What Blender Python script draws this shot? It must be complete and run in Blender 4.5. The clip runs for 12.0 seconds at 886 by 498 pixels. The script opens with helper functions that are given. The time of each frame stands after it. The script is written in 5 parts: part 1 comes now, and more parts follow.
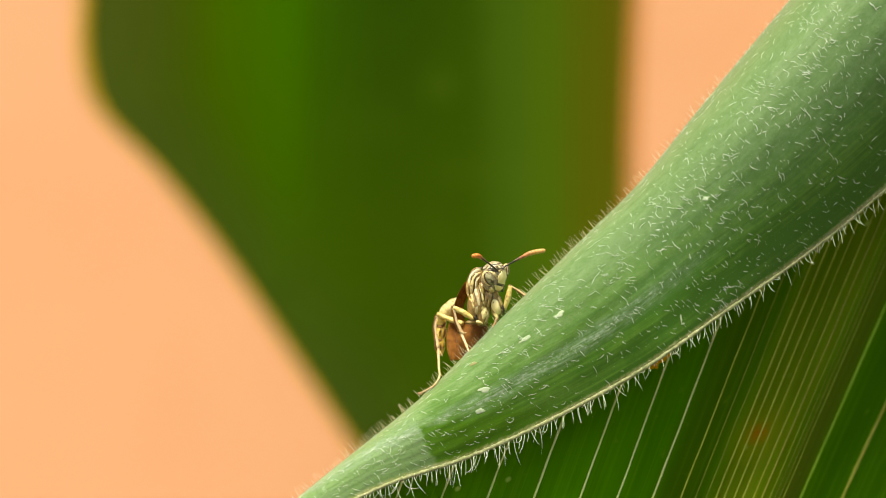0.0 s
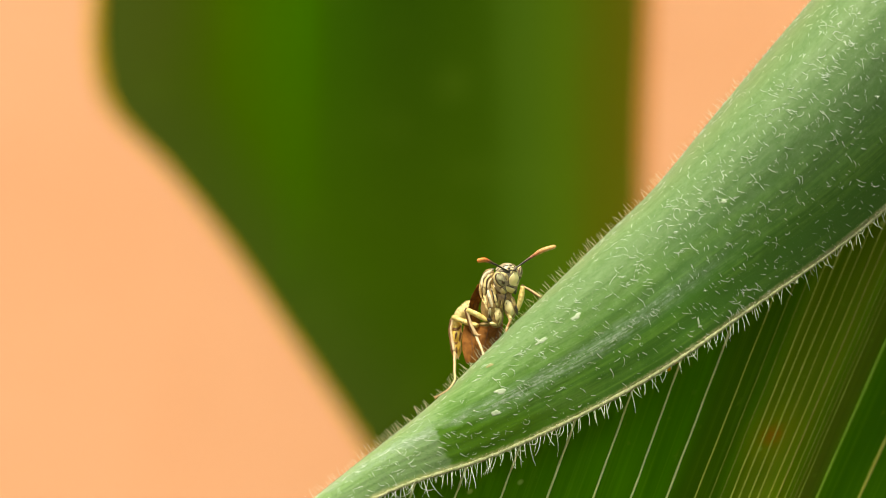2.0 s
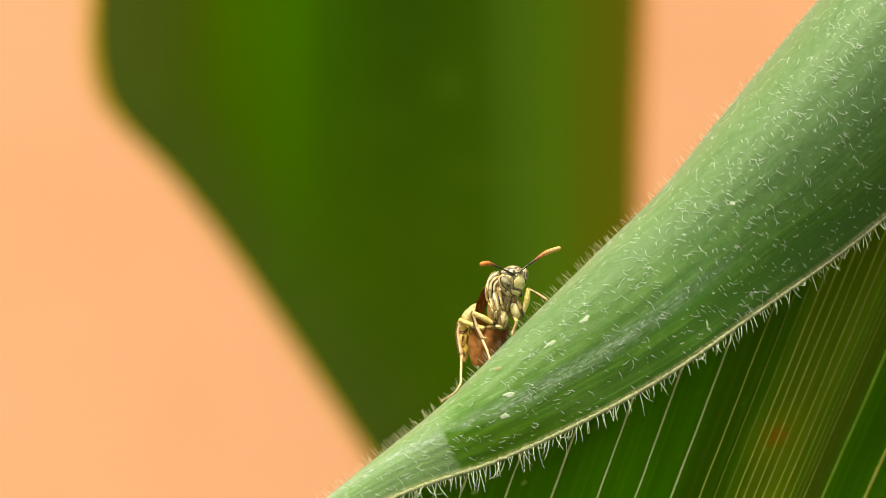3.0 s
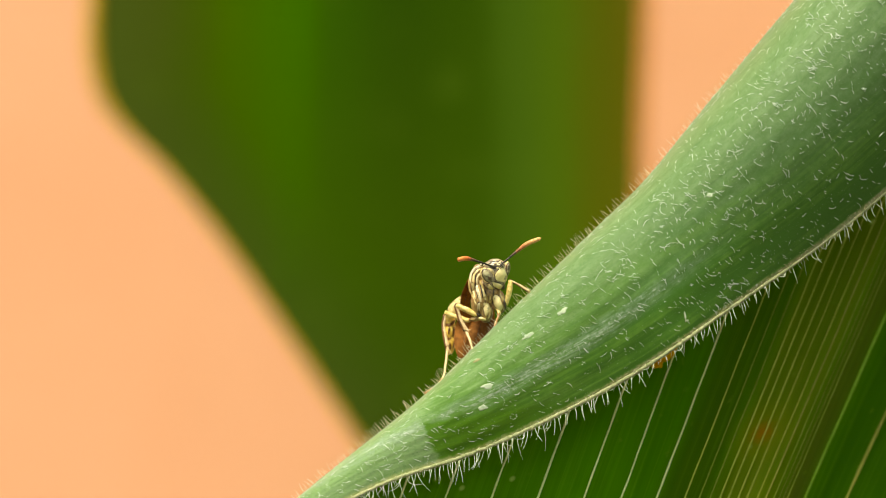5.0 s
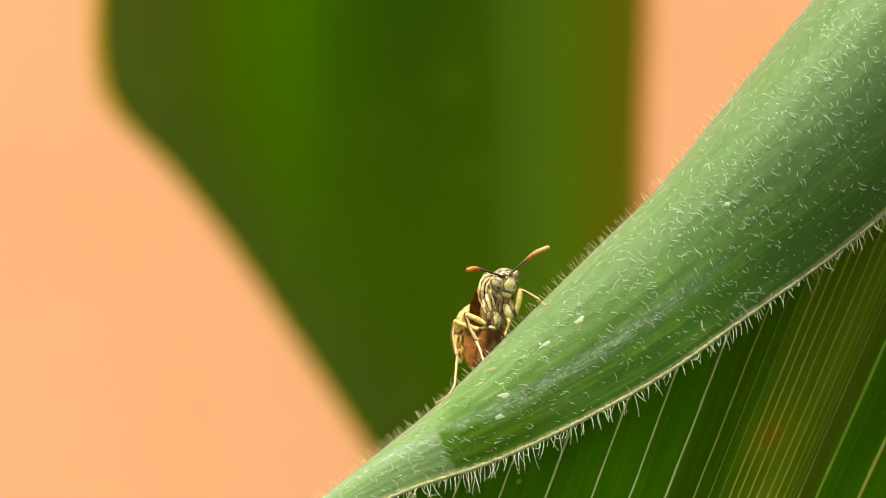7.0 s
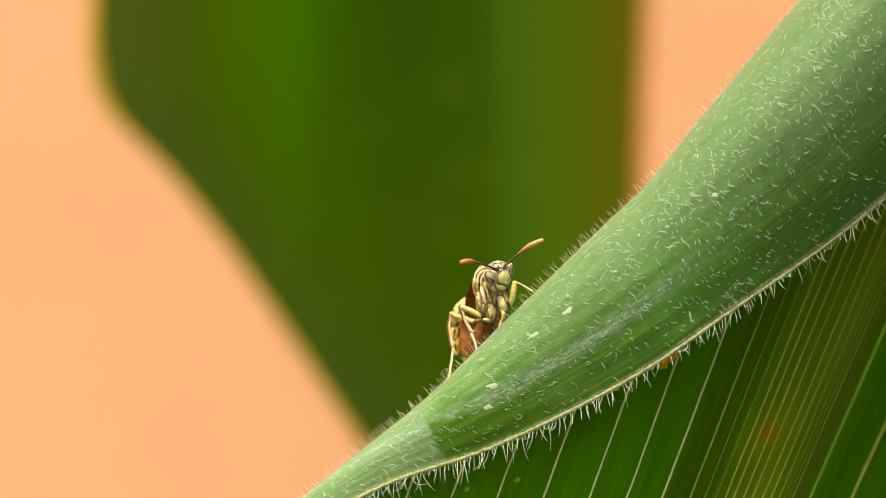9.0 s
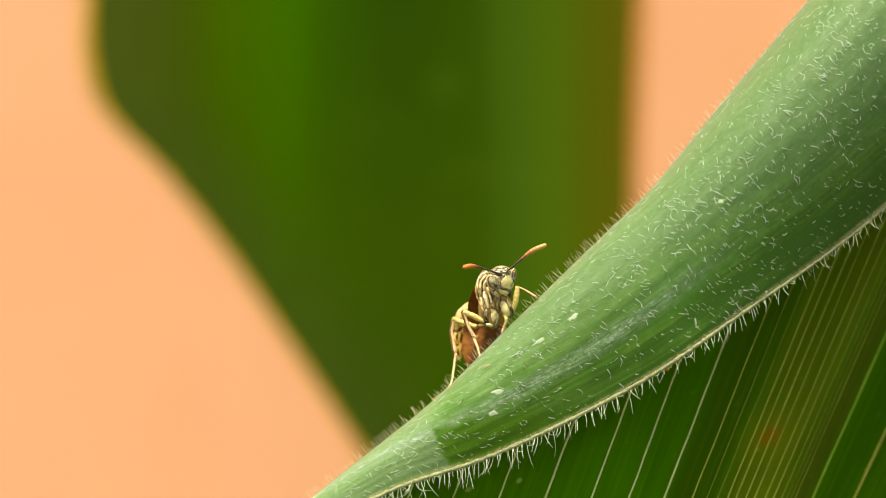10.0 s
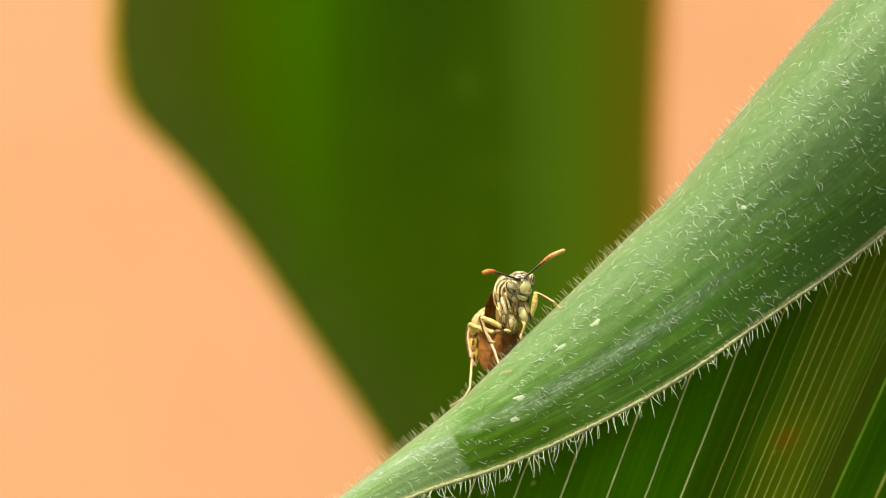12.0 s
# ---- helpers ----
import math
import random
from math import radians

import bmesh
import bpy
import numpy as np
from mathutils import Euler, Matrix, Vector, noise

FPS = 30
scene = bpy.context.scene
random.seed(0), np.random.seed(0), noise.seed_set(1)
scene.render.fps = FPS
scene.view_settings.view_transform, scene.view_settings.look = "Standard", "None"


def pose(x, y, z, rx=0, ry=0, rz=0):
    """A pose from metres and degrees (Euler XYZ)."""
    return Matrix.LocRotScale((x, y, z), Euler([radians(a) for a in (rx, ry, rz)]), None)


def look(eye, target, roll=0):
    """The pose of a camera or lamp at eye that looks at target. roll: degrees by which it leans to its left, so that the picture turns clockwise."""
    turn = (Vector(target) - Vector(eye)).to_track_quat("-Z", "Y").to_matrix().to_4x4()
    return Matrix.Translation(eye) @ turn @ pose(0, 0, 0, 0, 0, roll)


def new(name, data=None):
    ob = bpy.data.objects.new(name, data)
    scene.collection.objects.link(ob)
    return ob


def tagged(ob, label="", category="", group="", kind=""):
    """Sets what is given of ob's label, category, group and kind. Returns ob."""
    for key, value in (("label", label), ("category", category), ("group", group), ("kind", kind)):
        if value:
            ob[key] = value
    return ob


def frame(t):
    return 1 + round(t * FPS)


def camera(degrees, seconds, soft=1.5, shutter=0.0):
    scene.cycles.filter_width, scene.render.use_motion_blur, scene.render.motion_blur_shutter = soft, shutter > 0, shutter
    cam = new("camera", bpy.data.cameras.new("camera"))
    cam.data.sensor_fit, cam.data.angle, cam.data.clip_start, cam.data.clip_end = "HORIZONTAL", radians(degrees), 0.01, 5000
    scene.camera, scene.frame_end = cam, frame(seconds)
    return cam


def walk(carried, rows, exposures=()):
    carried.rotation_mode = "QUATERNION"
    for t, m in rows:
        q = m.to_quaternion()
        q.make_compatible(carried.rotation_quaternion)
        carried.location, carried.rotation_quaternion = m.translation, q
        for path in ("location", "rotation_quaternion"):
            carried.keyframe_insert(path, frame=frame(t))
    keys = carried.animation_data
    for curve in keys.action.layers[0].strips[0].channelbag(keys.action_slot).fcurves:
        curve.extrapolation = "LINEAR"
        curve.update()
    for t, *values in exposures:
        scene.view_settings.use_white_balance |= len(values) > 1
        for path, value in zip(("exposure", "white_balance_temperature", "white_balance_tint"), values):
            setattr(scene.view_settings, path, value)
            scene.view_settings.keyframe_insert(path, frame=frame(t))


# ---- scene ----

MM = 0.001
EYE = Vector((0.0, 0.0, 1.0))     # the eye's place over the garden soil
FOCUS = 157.2                     # millimetres from the eye to the plane of the insect


def site(x, z, near=0.0):
    """A place from millimetres on the plane of the insect and millimetres before (minus: behind) that plane."""
    y = FOCUS - near
    return EYE + Vector((x * y / FOCUS, y, z * y / FOCUS)) * MM


# ---- camera: a long close-up lens, held by hand, panning a little ----
cam = camera(28.0, 12.0, soft=0.9)
cam.data.dof.use_dof = True
cam.data.dof.focus_distance = 0.1532
cam.data.dof.aperture_fstop = 20.0


def pan(turn, tilt=0.0):
    return pose(EYE.x, EYE.y, EYE.z, 90 + tilt, 0, turn)


walk(cam, [
    (0.0, pan(-0.36)), (0.5, pan(-0.24)), (1.0, pan(-0.02)), (1.5, pan(0.02)), (2.0, pan(0.04)), (2.5, pan(-0.20)), (3.0, pan(-0.09)),
    (5.0, pan(-0.07)), (5.5, pan(0.0)), (6.0, pan(0.04)), (6.5, pan(0.0)), (7.0, pan(0.04)),
    (9.0, pan(-0.04)), (9.5, pan(-0.11)), (10.0, pan(-0.20)), (10.5, pan(0.04)), (11.0, pan(-0.11)), (11.5, pan(0.29)), (12.0, pan(0.51)),
], exposures=[(0.0, 0.47, 8150, 1), (12.0, 0.47, 8150, 1)])

# ---- light: bright hazy sky and a veiled high sun behind the camera ----
SUN_UP, SUN_SIDE = 67.0, -24.0    # elevation; degrees to the left of straight behind the camera
world = bpy.data.worlds.new("sky")
scene.world = world
world.use_nodes = True
sky = world.node_tree.nodes.new("ShaderNodeTexSky")
sky.sky_type = "NISHITA"
sky.sun_disc = False
sky.sun_elevation = radians(SUN_UP)
sky.sun_rotation = radians(180 - SUN_SIDE)
sky.air_density, sky.dust_density = 1.0, 3.0
background = world.node_tree.nodes["Background"]
background.inputs["Strength"].default_value = 0.15
world.node_tree.links.new(sky.outputs["Color"], background.inputs["Color"])

sun_data = bpy.data.lights.new("sun", "SUN")
sun_data.energy, sun_data.angle, sun_data.color = 3.9, radians(16), (1.0, 0.95, 0.87)
sun = new("sun", sun_data)
a, b = radians(SUN_UP), radians(SUN_SIDE)
from_sun = Vector((math.sin(b) * math.cos(a), -math.cos(b) * math.cos(a), math.sin(a)))
sun.matrix_world = look(from_sun * 4, (0, 0, 0))


# ---- materials ----
class Nodes:
    """A small helper to write node materials."""

    def __init__(self, name, roughness=0.5, specular=0.5):
        self.mat = bpy.data.materials.new(name)
        self.mat.use_nodes = True
        self.tree = self.mat.node_tree
        self.bsdf = self.tree.nodes["Principled BSDF"]
        self.out = self.tree.nodes["Material Output"]
        self.set(self.bsdf, "Roughness", roughness)
        self.set(self.bsdf, "Specular IOR Level", specular)

    def set(self, node, key, value):
        socket = node.inputs[key]
        if isinstance(value, bpy.types.NodeSocket):
            self.tree.links.new(value, socket)
        elif isinstance(value, tuple) and len(value) == 3 and socket.type == "RGBA":
            socket.default_value = (*value, 1)
        else:
            socket.default_value = value

    def node(self, kind, **inputs):
        n = self.tree.nodes.new(kind)
        for key, value in inputs.items():
            self.set(n, key.replace("_", " "), value)
        return n

    def coords(self, which="Object", scale=(1, 1, 1), turn=(0, 0, 0)):
        c = self.tree.nodes.new("ShaderNodeTexCoord")
        m = self.node("ShaderNodeMapping", Vector=c.outputs[which], Scale=scale, Rotation=turn)
        return m.outputs["Vector"]

    def noise(self, vector, scale, detail=3.0, rough=0.55):
        return self.node("ShaderNodeTexNoise", Vector=vector, Scale=scale, Detail=detail, Roughness=rough).outputs["Fac"]

    def ramp(self, fac, *stops, smooth=False):
        n = self.node("ShaderNodeValToRGB", Fac=fac)
        n.color_ramp.interpolation = "EASE" if smooth else "LINEAR"
        while len(n.color_ramp.elements) < len(stops):
            n.color_ramp.elements.new(0.5)
        for e, (at, c) in zip(n.color_ramp.elements, stops):
            e.position, e.color = at, ((*c, 1) if isinstance(c, tuple) else (c, c, c, 1))
        return n.outputs["Color"]

    def mix(self, fac, one, two, blend="MIX"):
        n = self.tree.nodes.new("ShaderNodeMix")
        n.data_type, n.blend_type = "RGBA", blend
        for index, value in ((0, fac), (6, one), (7, two)):
            if isinstance(value, bpy.types.NodeSocket):
                self.tree.links.new(value, n.inputs[index])
            elif isinstance(value, tuple):
                n.inputs[index].default_value = (*value, 1)
            else:
                n.inputs[index].default_value = value
        return n.outputs[2]

    def math(self, op, one, two=0.0, clamp=False):
        n = self.tree.nodes.new("ShaderNodeMath")
        n.operation, n.use_clamp = op, clamp
        self.set(n, 0, one)
        self.set(n, 1, two)
        return n.outputs[0]

    def band(self, value, low, high, soft):
        """1 between low and high, with soft ends."""
        up = self.node("ShaderNodeMapRange", Value=value, From_Min=low - soft, From_Max=low + soft)
        down = self.node("ShaderNodeMapRange", Value=value, From_Min=high + soft, From_Max=high - soft)
        return self.math("MULTIPLY", up.outputs[0], down.outputs[0])

    def split(self, vector):
        return self.node("ShaderNodeSeparateXYZ", Vector=vector).outputs

    def bump(self, height, strength, distance):
        n = self.node("ShaderNodeBump", Height=height, Strength=strength, Distance=distance)
        self.set(self.bsdf, "Normal", n.outputs["Normal"])
        return n.outputs["Normal"]

    def colour(self, c):
        self.set(self.bsdf, "Base Color", c)

    def translucent(self, colour, share):
        t = self.node("ShaderNodeBsdfTranslucent", Color=colour)
        m = self.node("ShaderNodeMixShader", Fac=share)
        self.tree.links.new(self.bsdf.outputs[0], m.inputs[1])
        self.tree.links.new(t.outputs[0], m.inputs[2])
        self.tree.links.new(m.outputs[0], self.out.inputs["Surface"])


def bloom_leaf_material():
    """Downy maize leaf: pale waxy bloom over green, fine lengthwise veins. UV in millimetres along and across."""
    n = Nodes("downy_leaf", 0.42, 0.32)
    uv = n.coords("UV")
    along, across, _ = n.split(uv)
    streak = n.noise(n.coords("UV", (0.05, 2.6, 1)), 1.0, 4.0, 0.65)
    fine = n.noise(n.coords("UV", (0.12, 9.0, 1)), 1.0, 2.0)
    cloud = n.noise(n.coords("UV", (0.16, 0.35, 1)), 1.0, 4.0, 0.6)
    dust = n.noise(n.coords("UV", (2.2, 3.0, 1)), 1.0, 5.0, 0.75)
    waver = n.noise(n.coords("UV", (0.08, 0.6, 1)), 1.0, 2.0)
    ribs = n.math("SINE", n.math("ADD", n.math("MULTIPLY", across, 16.0), n.math("MULTIPLY", waver, 9.0)))
    ribs = n.math("MULTIPLY", ribs, n.math("SUBTRACT", 0.034, n.math("MULTIPLY", across, 0.002), clamp=True))
    broad = n.noise(n.coords("UV", (0.02, 0.95, 1)), 1.0, 2.0, 0.5)
    waxy = n.math("ADD", n.math("MULTIPLY", streak, 0.24), n.math("MULTIPLY", cloud, 0.34))
    waxy = n.math("ADD", waxy, n.math("MULTIPLY", n.math("SUBTRACT", broad, 0.5), 0.46))
    mottle = n.noise(n.coords("UV", (0.9, 1.5, 1)), 1.0, 5.0, 0.7)
    waxy = n.math("ADD", waxy, n.math("MULTIPLY", mottle, 0.26))
    waxy = n.math("ADD", waxy, n.math("MULTIPLY", fine, 0.24))
    waxy = n.math("ADD", waxy, ribs)
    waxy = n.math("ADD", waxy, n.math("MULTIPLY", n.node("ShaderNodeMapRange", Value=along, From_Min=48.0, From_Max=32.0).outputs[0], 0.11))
    # thick bloom on tip and upper half, rubbed off below; margin shade painted in
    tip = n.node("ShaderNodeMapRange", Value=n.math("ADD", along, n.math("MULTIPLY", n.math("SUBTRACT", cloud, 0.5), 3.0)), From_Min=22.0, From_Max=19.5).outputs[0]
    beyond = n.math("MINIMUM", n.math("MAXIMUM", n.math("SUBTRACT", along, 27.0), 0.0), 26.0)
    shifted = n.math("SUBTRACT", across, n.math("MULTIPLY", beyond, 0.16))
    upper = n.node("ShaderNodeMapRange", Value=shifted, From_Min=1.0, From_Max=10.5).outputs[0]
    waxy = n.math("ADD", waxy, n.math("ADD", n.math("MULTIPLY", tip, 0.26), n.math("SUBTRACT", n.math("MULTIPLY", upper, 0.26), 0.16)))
    # base end toned darker against the light it catches there
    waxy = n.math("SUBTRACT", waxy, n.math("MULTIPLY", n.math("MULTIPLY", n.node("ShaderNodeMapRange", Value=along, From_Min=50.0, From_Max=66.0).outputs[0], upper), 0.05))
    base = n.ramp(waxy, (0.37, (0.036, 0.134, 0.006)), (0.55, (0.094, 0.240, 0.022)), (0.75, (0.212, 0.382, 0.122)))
    # pale bloom and sheen of the crest, put into the colour
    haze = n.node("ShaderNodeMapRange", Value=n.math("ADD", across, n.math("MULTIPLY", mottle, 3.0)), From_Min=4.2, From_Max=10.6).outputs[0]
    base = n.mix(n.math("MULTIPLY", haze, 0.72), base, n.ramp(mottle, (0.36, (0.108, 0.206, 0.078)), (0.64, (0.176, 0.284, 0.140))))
    base = n.mix(n.math("MULTIPLY", tip, n.ramp(mottle, (0.35, 0.35), (0.65, 0.85))), base, n.ramp(streak, (0.35, (0.132, 0.242, 0.092)), (0.65, (0.215, 0.332, 0.165))))
    ragged = n.math("MULTIPLY", n.math("SUBTRACT", cloud, 0.5), 3.0)
    slant = n.math("ADD", across, n.math("MULTIPLY", n.math("SUBTRACT", along, WET[0]), 0.24))
    start = n.node("ShaderNodeMapRange", Value=n.math("ADD", n.math("ADD", along, n.math("MULTIPLY", ragged, 0.35)), n.math("MULTIPLY", n.math("SUBTRACT", streak, 0.5), 1.6)), From_Min=WET[0] - 0.15, From_Max=WET[0] + 0.15).outputs[0]
    finish = n.node("ShaderNodeMapRange", Value=along, From_Min=WET[1] + 5.0, From_Max=WET[1] - 5.0).outputs[0]
    wet = n.math("MULTIPLY", n.math("MULTIPLY", start, finish), n.band(n.math("ADD", slant, ragged), WET[2], WET[3], 0.5))
    base = n.mix(n.math("MULTIPLY", wet, n.ramp(mottle, (0.36, 1.0), (0.66, 0.88))), base, n.ramp(streak, (0.3, (0.046, 0.150, 0.004)), (0.7, (0.092, 0.236, 0.010))))
    drift = n.math("SUBTRACT", across, n.math("MULTIPLY", n.math("SUBTRACT", along, 27.0), 0.03))
    fade = n.node("ShaderNodeMapRange", Value=along, From_Min=54.0, From_Max=40.0).outputs[0]
    lane = n.math("MULTIPLY", n.math("MULTIPLY", n.band(drift, 2.8, 3.7, 0.6), fade), n.math("SUBTRACT", 1.0, wet))
    threads = n.ramp(n.noise(n.coords("UV", (0.5, 7.0, 1)), 1.0, 4.0, 0.7), (0.40, 0.22), (0.56, 1.0))
    base = n.mix(n.math("MULTIPLY", n.math("MULTIPLY", lane, threads), n.ramp(mottle, (0.40, 0.30), (0.60, 0.95))), base, (0.290, 0.410, 0.300))
    grit = n.noise(n.coords("UV", (5.0, 7.0, 1)), 1.0, 4.0, 0.7)
    pits = n.ramp(n.noise(n.coords("UV", (3.2, 5.0, 1)), 1.0, 4.0, 0.7), (0.36, 1.0), (0.48, 0.0))
    base = n.mix(n.math("MULTIPLY", pits, 0.45), base, (0.050, 0.150, 0.018))
    specks = n.ramp(n.math("ADD", n.math("MULTIPLY", dust, 0.55), n.math("ADD", n.math("MULTIPLY", grit, 0.35), n.math("MULTIPLY", n.math("MULTIPLY", lane, threads), 0.165))), (0.555, 0.0), (0.60, 1.0))
    base = n.mix(n.math("MULTIPLY", specks, 0.7), base, (0.40, 0.51, 0.38))
    crumbs = n.ramp(n.noise(n.coords("UV", (9.0, 9.0, 1)), 1.0, 2.0), (0.70, 0.0), (0.74, 1.0))
    base = n.mix(n.math("MULTIPLY", crumbs, 0.7), base, (0.55, 0.62, 0.50))
    rim = n.node("ShaderNodeMapRange", Value=n.math("ADD", across, n.math("MULTIPLY", n.math("SUBTRACT", dust, 0.5), 0.5)), From_Min=0.30, From_Max=0.05).outputs[0]
    base = n.mix(n.math("MULTIPLY", rim, 0.85), base, n.ramp(mottle, (0.38, (0.36, 0.38, 0.12)), (0.6, (0.55, 0.56, 0.30))))
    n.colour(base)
    n.set(n.bsdf, "Roughness", n.math("ADD", 0.36, n.math("MULTIPLY", cloud, 0.25)))
    n.set(n.bsdf, "Sheen Weight", n.math("MULTIPLY", n.math("SUBTRACT", 1.0, wet), 0.45))
    n.set(n.bsdf, "Sheen Roughness", 0.45)
    n.set(n.bsdf, "Sheen Tint", (0.84, 1.0, 0.78, 1.0))
    n.bump(n.math("ADD", n.math("ADD", streak, n.math("MULTIPLY", ribs, 0.5)), n.math("MULTIPLY", dust, 0.35)), 0.35, 0.00008)
    n.translucent((0.10, 0.26, 0.02), 0.14)
    return n.mat


def under_leaf_material():
    """Deep green blade with an olive band beside the midrib. UV: x across in millimetres, y along."""
    n = Nodes("deep_green_leaf", 0.55, 0.02)
    across, along, _ = n.split(n.coords("UV"))
    streak = n.noise(n.coords("UV", (2.2, 0.05, 1)), 1.0, 4.0, 0.6)
    fine = n.noise(n.coords("UV", (8.0, 0.10, 1)), 1.0, 2.0)
    cloud = n.noise(n.coords("UV", (0.16, 0.10, 1)), 1.0, 3.0)
    green = n.ramp(n.math("ADD", n.math("MULTIPLY", streak, 0.6), n.math("MULTIPLY", cloud, 0.4)),
                   (0.32, (0.034, 0.160, 0.002)), (0.68, (0.080, 0.306, 0.005)))
    olive = n.ramp(streak, (0.3, (0.104, 0.158, 0.005)), (0.7, (0.198, 0.250, 0.016)))
    brown = n.ramp(streak, (0.3, (0.095, 0.115, 0.008)), (0.7, (0.165, 0.175, 0.020)))
    green = n.mix(n.math("MULTIPLY", n.band(across, 19.4, 23.9, 1.0), 0.9), green, n.ramp(streak, (0.3, (0.036, 0.090, 0.003)), (0.7, (0.062, 0.130, 0.005))))
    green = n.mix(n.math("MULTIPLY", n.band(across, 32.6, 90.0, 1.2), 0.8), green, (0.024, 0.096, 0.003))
    # left side painted lighter to offset the front leaf's shadow
    green = n.mix(n.math("MULTIPLY", n.band(across, -30.0, 8.0, 4.0), 0.8), green, n.ramp(streak, (0.3, (0.056, 0.222, 0.004)), (0.7, (0.104, 0.335, 0.009))))
    base = n.mix(n.math("MULTIPLY", n.band(across, 24.2, 30.0, 0.8), 0.9), green, olive)
    base = n.mix(n.math("MULTIPLY", n.band(across, 30.1, 32.3, 0.5), 0.85), base, brown)
    spots = n.ramp(n.noise(n.coords("UV", (1.1, 0.9, 1)), 1.0, 1.0), (0.70, 0.0), (0.77, 1.0))
    base = n.mix(n.math("MULTIPLY", spots, 0.5), base, (0.20, 0.34, 0.03))
    dx, dz = n.math("SUBTRACT", across, RUST[0]), n.math("SUBTRACT", along, RUST[1])
    far = n.math("SQRT", n.math("ADD", n.math("MULTIPLY", dx, dx), n.math("MULTIPLY", dz, dz)))
    far = n.math("ADD", far, n.math("MULTIPLY", n.noise(n.coords("UV", (2.5, 2.5, 1)), 1.0), 0.9))
    base = n.mix(n.ramp(n.math("MULTIPLY", far, 0.2), (0.1, 0.5), (0.75, 0.0)), base, (0.34, 0.33, 0.012))
    base = n.mix(n.ramp(n.math("MULTIPLY", far, 0.5), (0.25, 0.95), (0.85, 0.0)), base, (0.44, 0.115, 0.008))
    lines = n.ramp(n.noise(n.coords("UV", (5.5, 0.03, 1)), 1.0, 2.0), (0.52, 0.0), (0.66, 1.0))
    base = n.mix(n.math("MULTIPLY", lines, 0.5), base, n.mix(0.65, base, (0.17, 0.38, 0.02)))
    dots = n.node("ShaderNodeTexVoronoi", Vector=n.coords("UV"), Scale=0.46)
    keep = n.ramp(n.split(dots.outputs["Color"])[0], (0.30, 0.0), (0.8, 1.0))
    base = n.mix(n.math("MULTIPLY", n.math("MULTIPLY", n.math("MULTIPLY", keep, n.band(across, -30.0, 28.5, 0.5)), n.ramp(dots.outputs["Distance"], (0.06, 1.0), (0.15, 0.0))), 0.95), base, (0.55, 0.74, 0.14))
    n.colour(base)
    n.bump(n.math("ADD", streak, n.math("MULTIPLY", fine, 0.4)), 0.4, 0.0001)
    n.translucent((0.18, 0.42, 0.01), 0.42)
    return n.mat


def far_leaf_material():
    """Broad leaf with lengthwise bands of lighter and darker green and a dry brown edge."""
    n = Nodes("banded_leaf", 0.6, 0.0)
    across, along, _ = n.split(n.coords("UV"))
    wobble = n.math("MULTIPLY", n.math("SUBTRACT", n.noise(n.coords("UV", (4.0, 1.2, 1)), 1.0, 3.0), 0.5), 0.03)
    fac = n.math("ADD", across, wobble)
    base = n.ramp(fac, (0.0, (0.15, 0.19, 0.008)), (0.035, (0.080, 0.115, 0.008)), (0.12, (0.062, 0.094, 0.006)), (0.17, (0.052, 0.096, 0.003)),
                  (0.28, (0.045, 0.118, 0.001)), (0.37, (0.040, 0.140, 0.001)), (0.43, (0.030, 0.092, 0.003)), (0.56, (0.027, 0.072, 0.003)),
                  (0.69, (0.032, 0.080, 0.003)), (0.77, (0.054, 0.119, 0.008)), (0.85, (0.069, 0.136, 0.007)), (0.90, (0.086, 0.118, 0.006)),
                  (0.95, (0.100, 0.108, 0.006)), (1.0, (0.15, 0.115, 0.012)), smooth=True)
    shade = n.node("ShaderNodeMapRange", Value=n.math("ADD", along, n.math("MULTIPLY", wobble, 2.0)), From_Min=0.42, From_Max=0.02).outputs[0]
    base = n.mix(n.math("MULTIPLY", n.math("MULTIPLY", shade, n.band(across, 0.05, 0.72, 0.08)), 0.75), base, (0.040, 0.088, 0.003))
    # greyish olive along the slanting side
    slant = n.math("MAXIMUM", n.math("ADD", 0.04, n.math("MULTIPLY", n.math("SUBTRACT", 0.245, along), 0.71)), 0.0)
    inward = n.math("ADD", n.math("SUBTRACT", across, slant), n.math("MULTIPLY", wobble, 2.0))
    base = n.mix(n.node("ShaderNodeMapRange", Value=inward, From_Min=0.24, From_Max=0.04, To_Max=0.75).outputs[0], base, (0.050, 0.078, 0.012))
    spots = n.ramp(n.noise(n.coords("UV", (13.0, 11.0, 1)), 1.0, 2.0), (0.58, 0.0), (0.72, 1.0))
    base = n.mix(n.math("MULTIPLY", spots, 0.3), base, (0.08, 0.15, 0.012))
    n.colour(base)
    n.bump(n.noise(n.coords("UV", (160.0, 3.0, 1)), 1.0), 0.3, 0.0004)
    n.translucent((0.09, 0.20, 0.006), 0.15)
    return n.mat


def plain_material(name, colour, other, scale, roughness=0.5, specular=0.5, bump=0.0, translucent=0.0):
    """Two tones of one surface, mixed by a fine and a coarse noise."""
    n = Nodes(name, roughness, specular)
    where = n.coords("Object")
    fac = n.math("ADD", n.math("MULTIPLY", n.noise(where, scale), 0.5), n.math("MULTIPLY", n.noise(where, scale * 6.0), 0.5))
    c = n.ramp(fac, (0.35, colour), (0.65, other))
    n.colour(c)
    if bump:
        n.bump(n.noise(where, scale * 5.0), 0.6, bump)
    if translucent:
        n.translucent(c, translucent)
    return n.mat


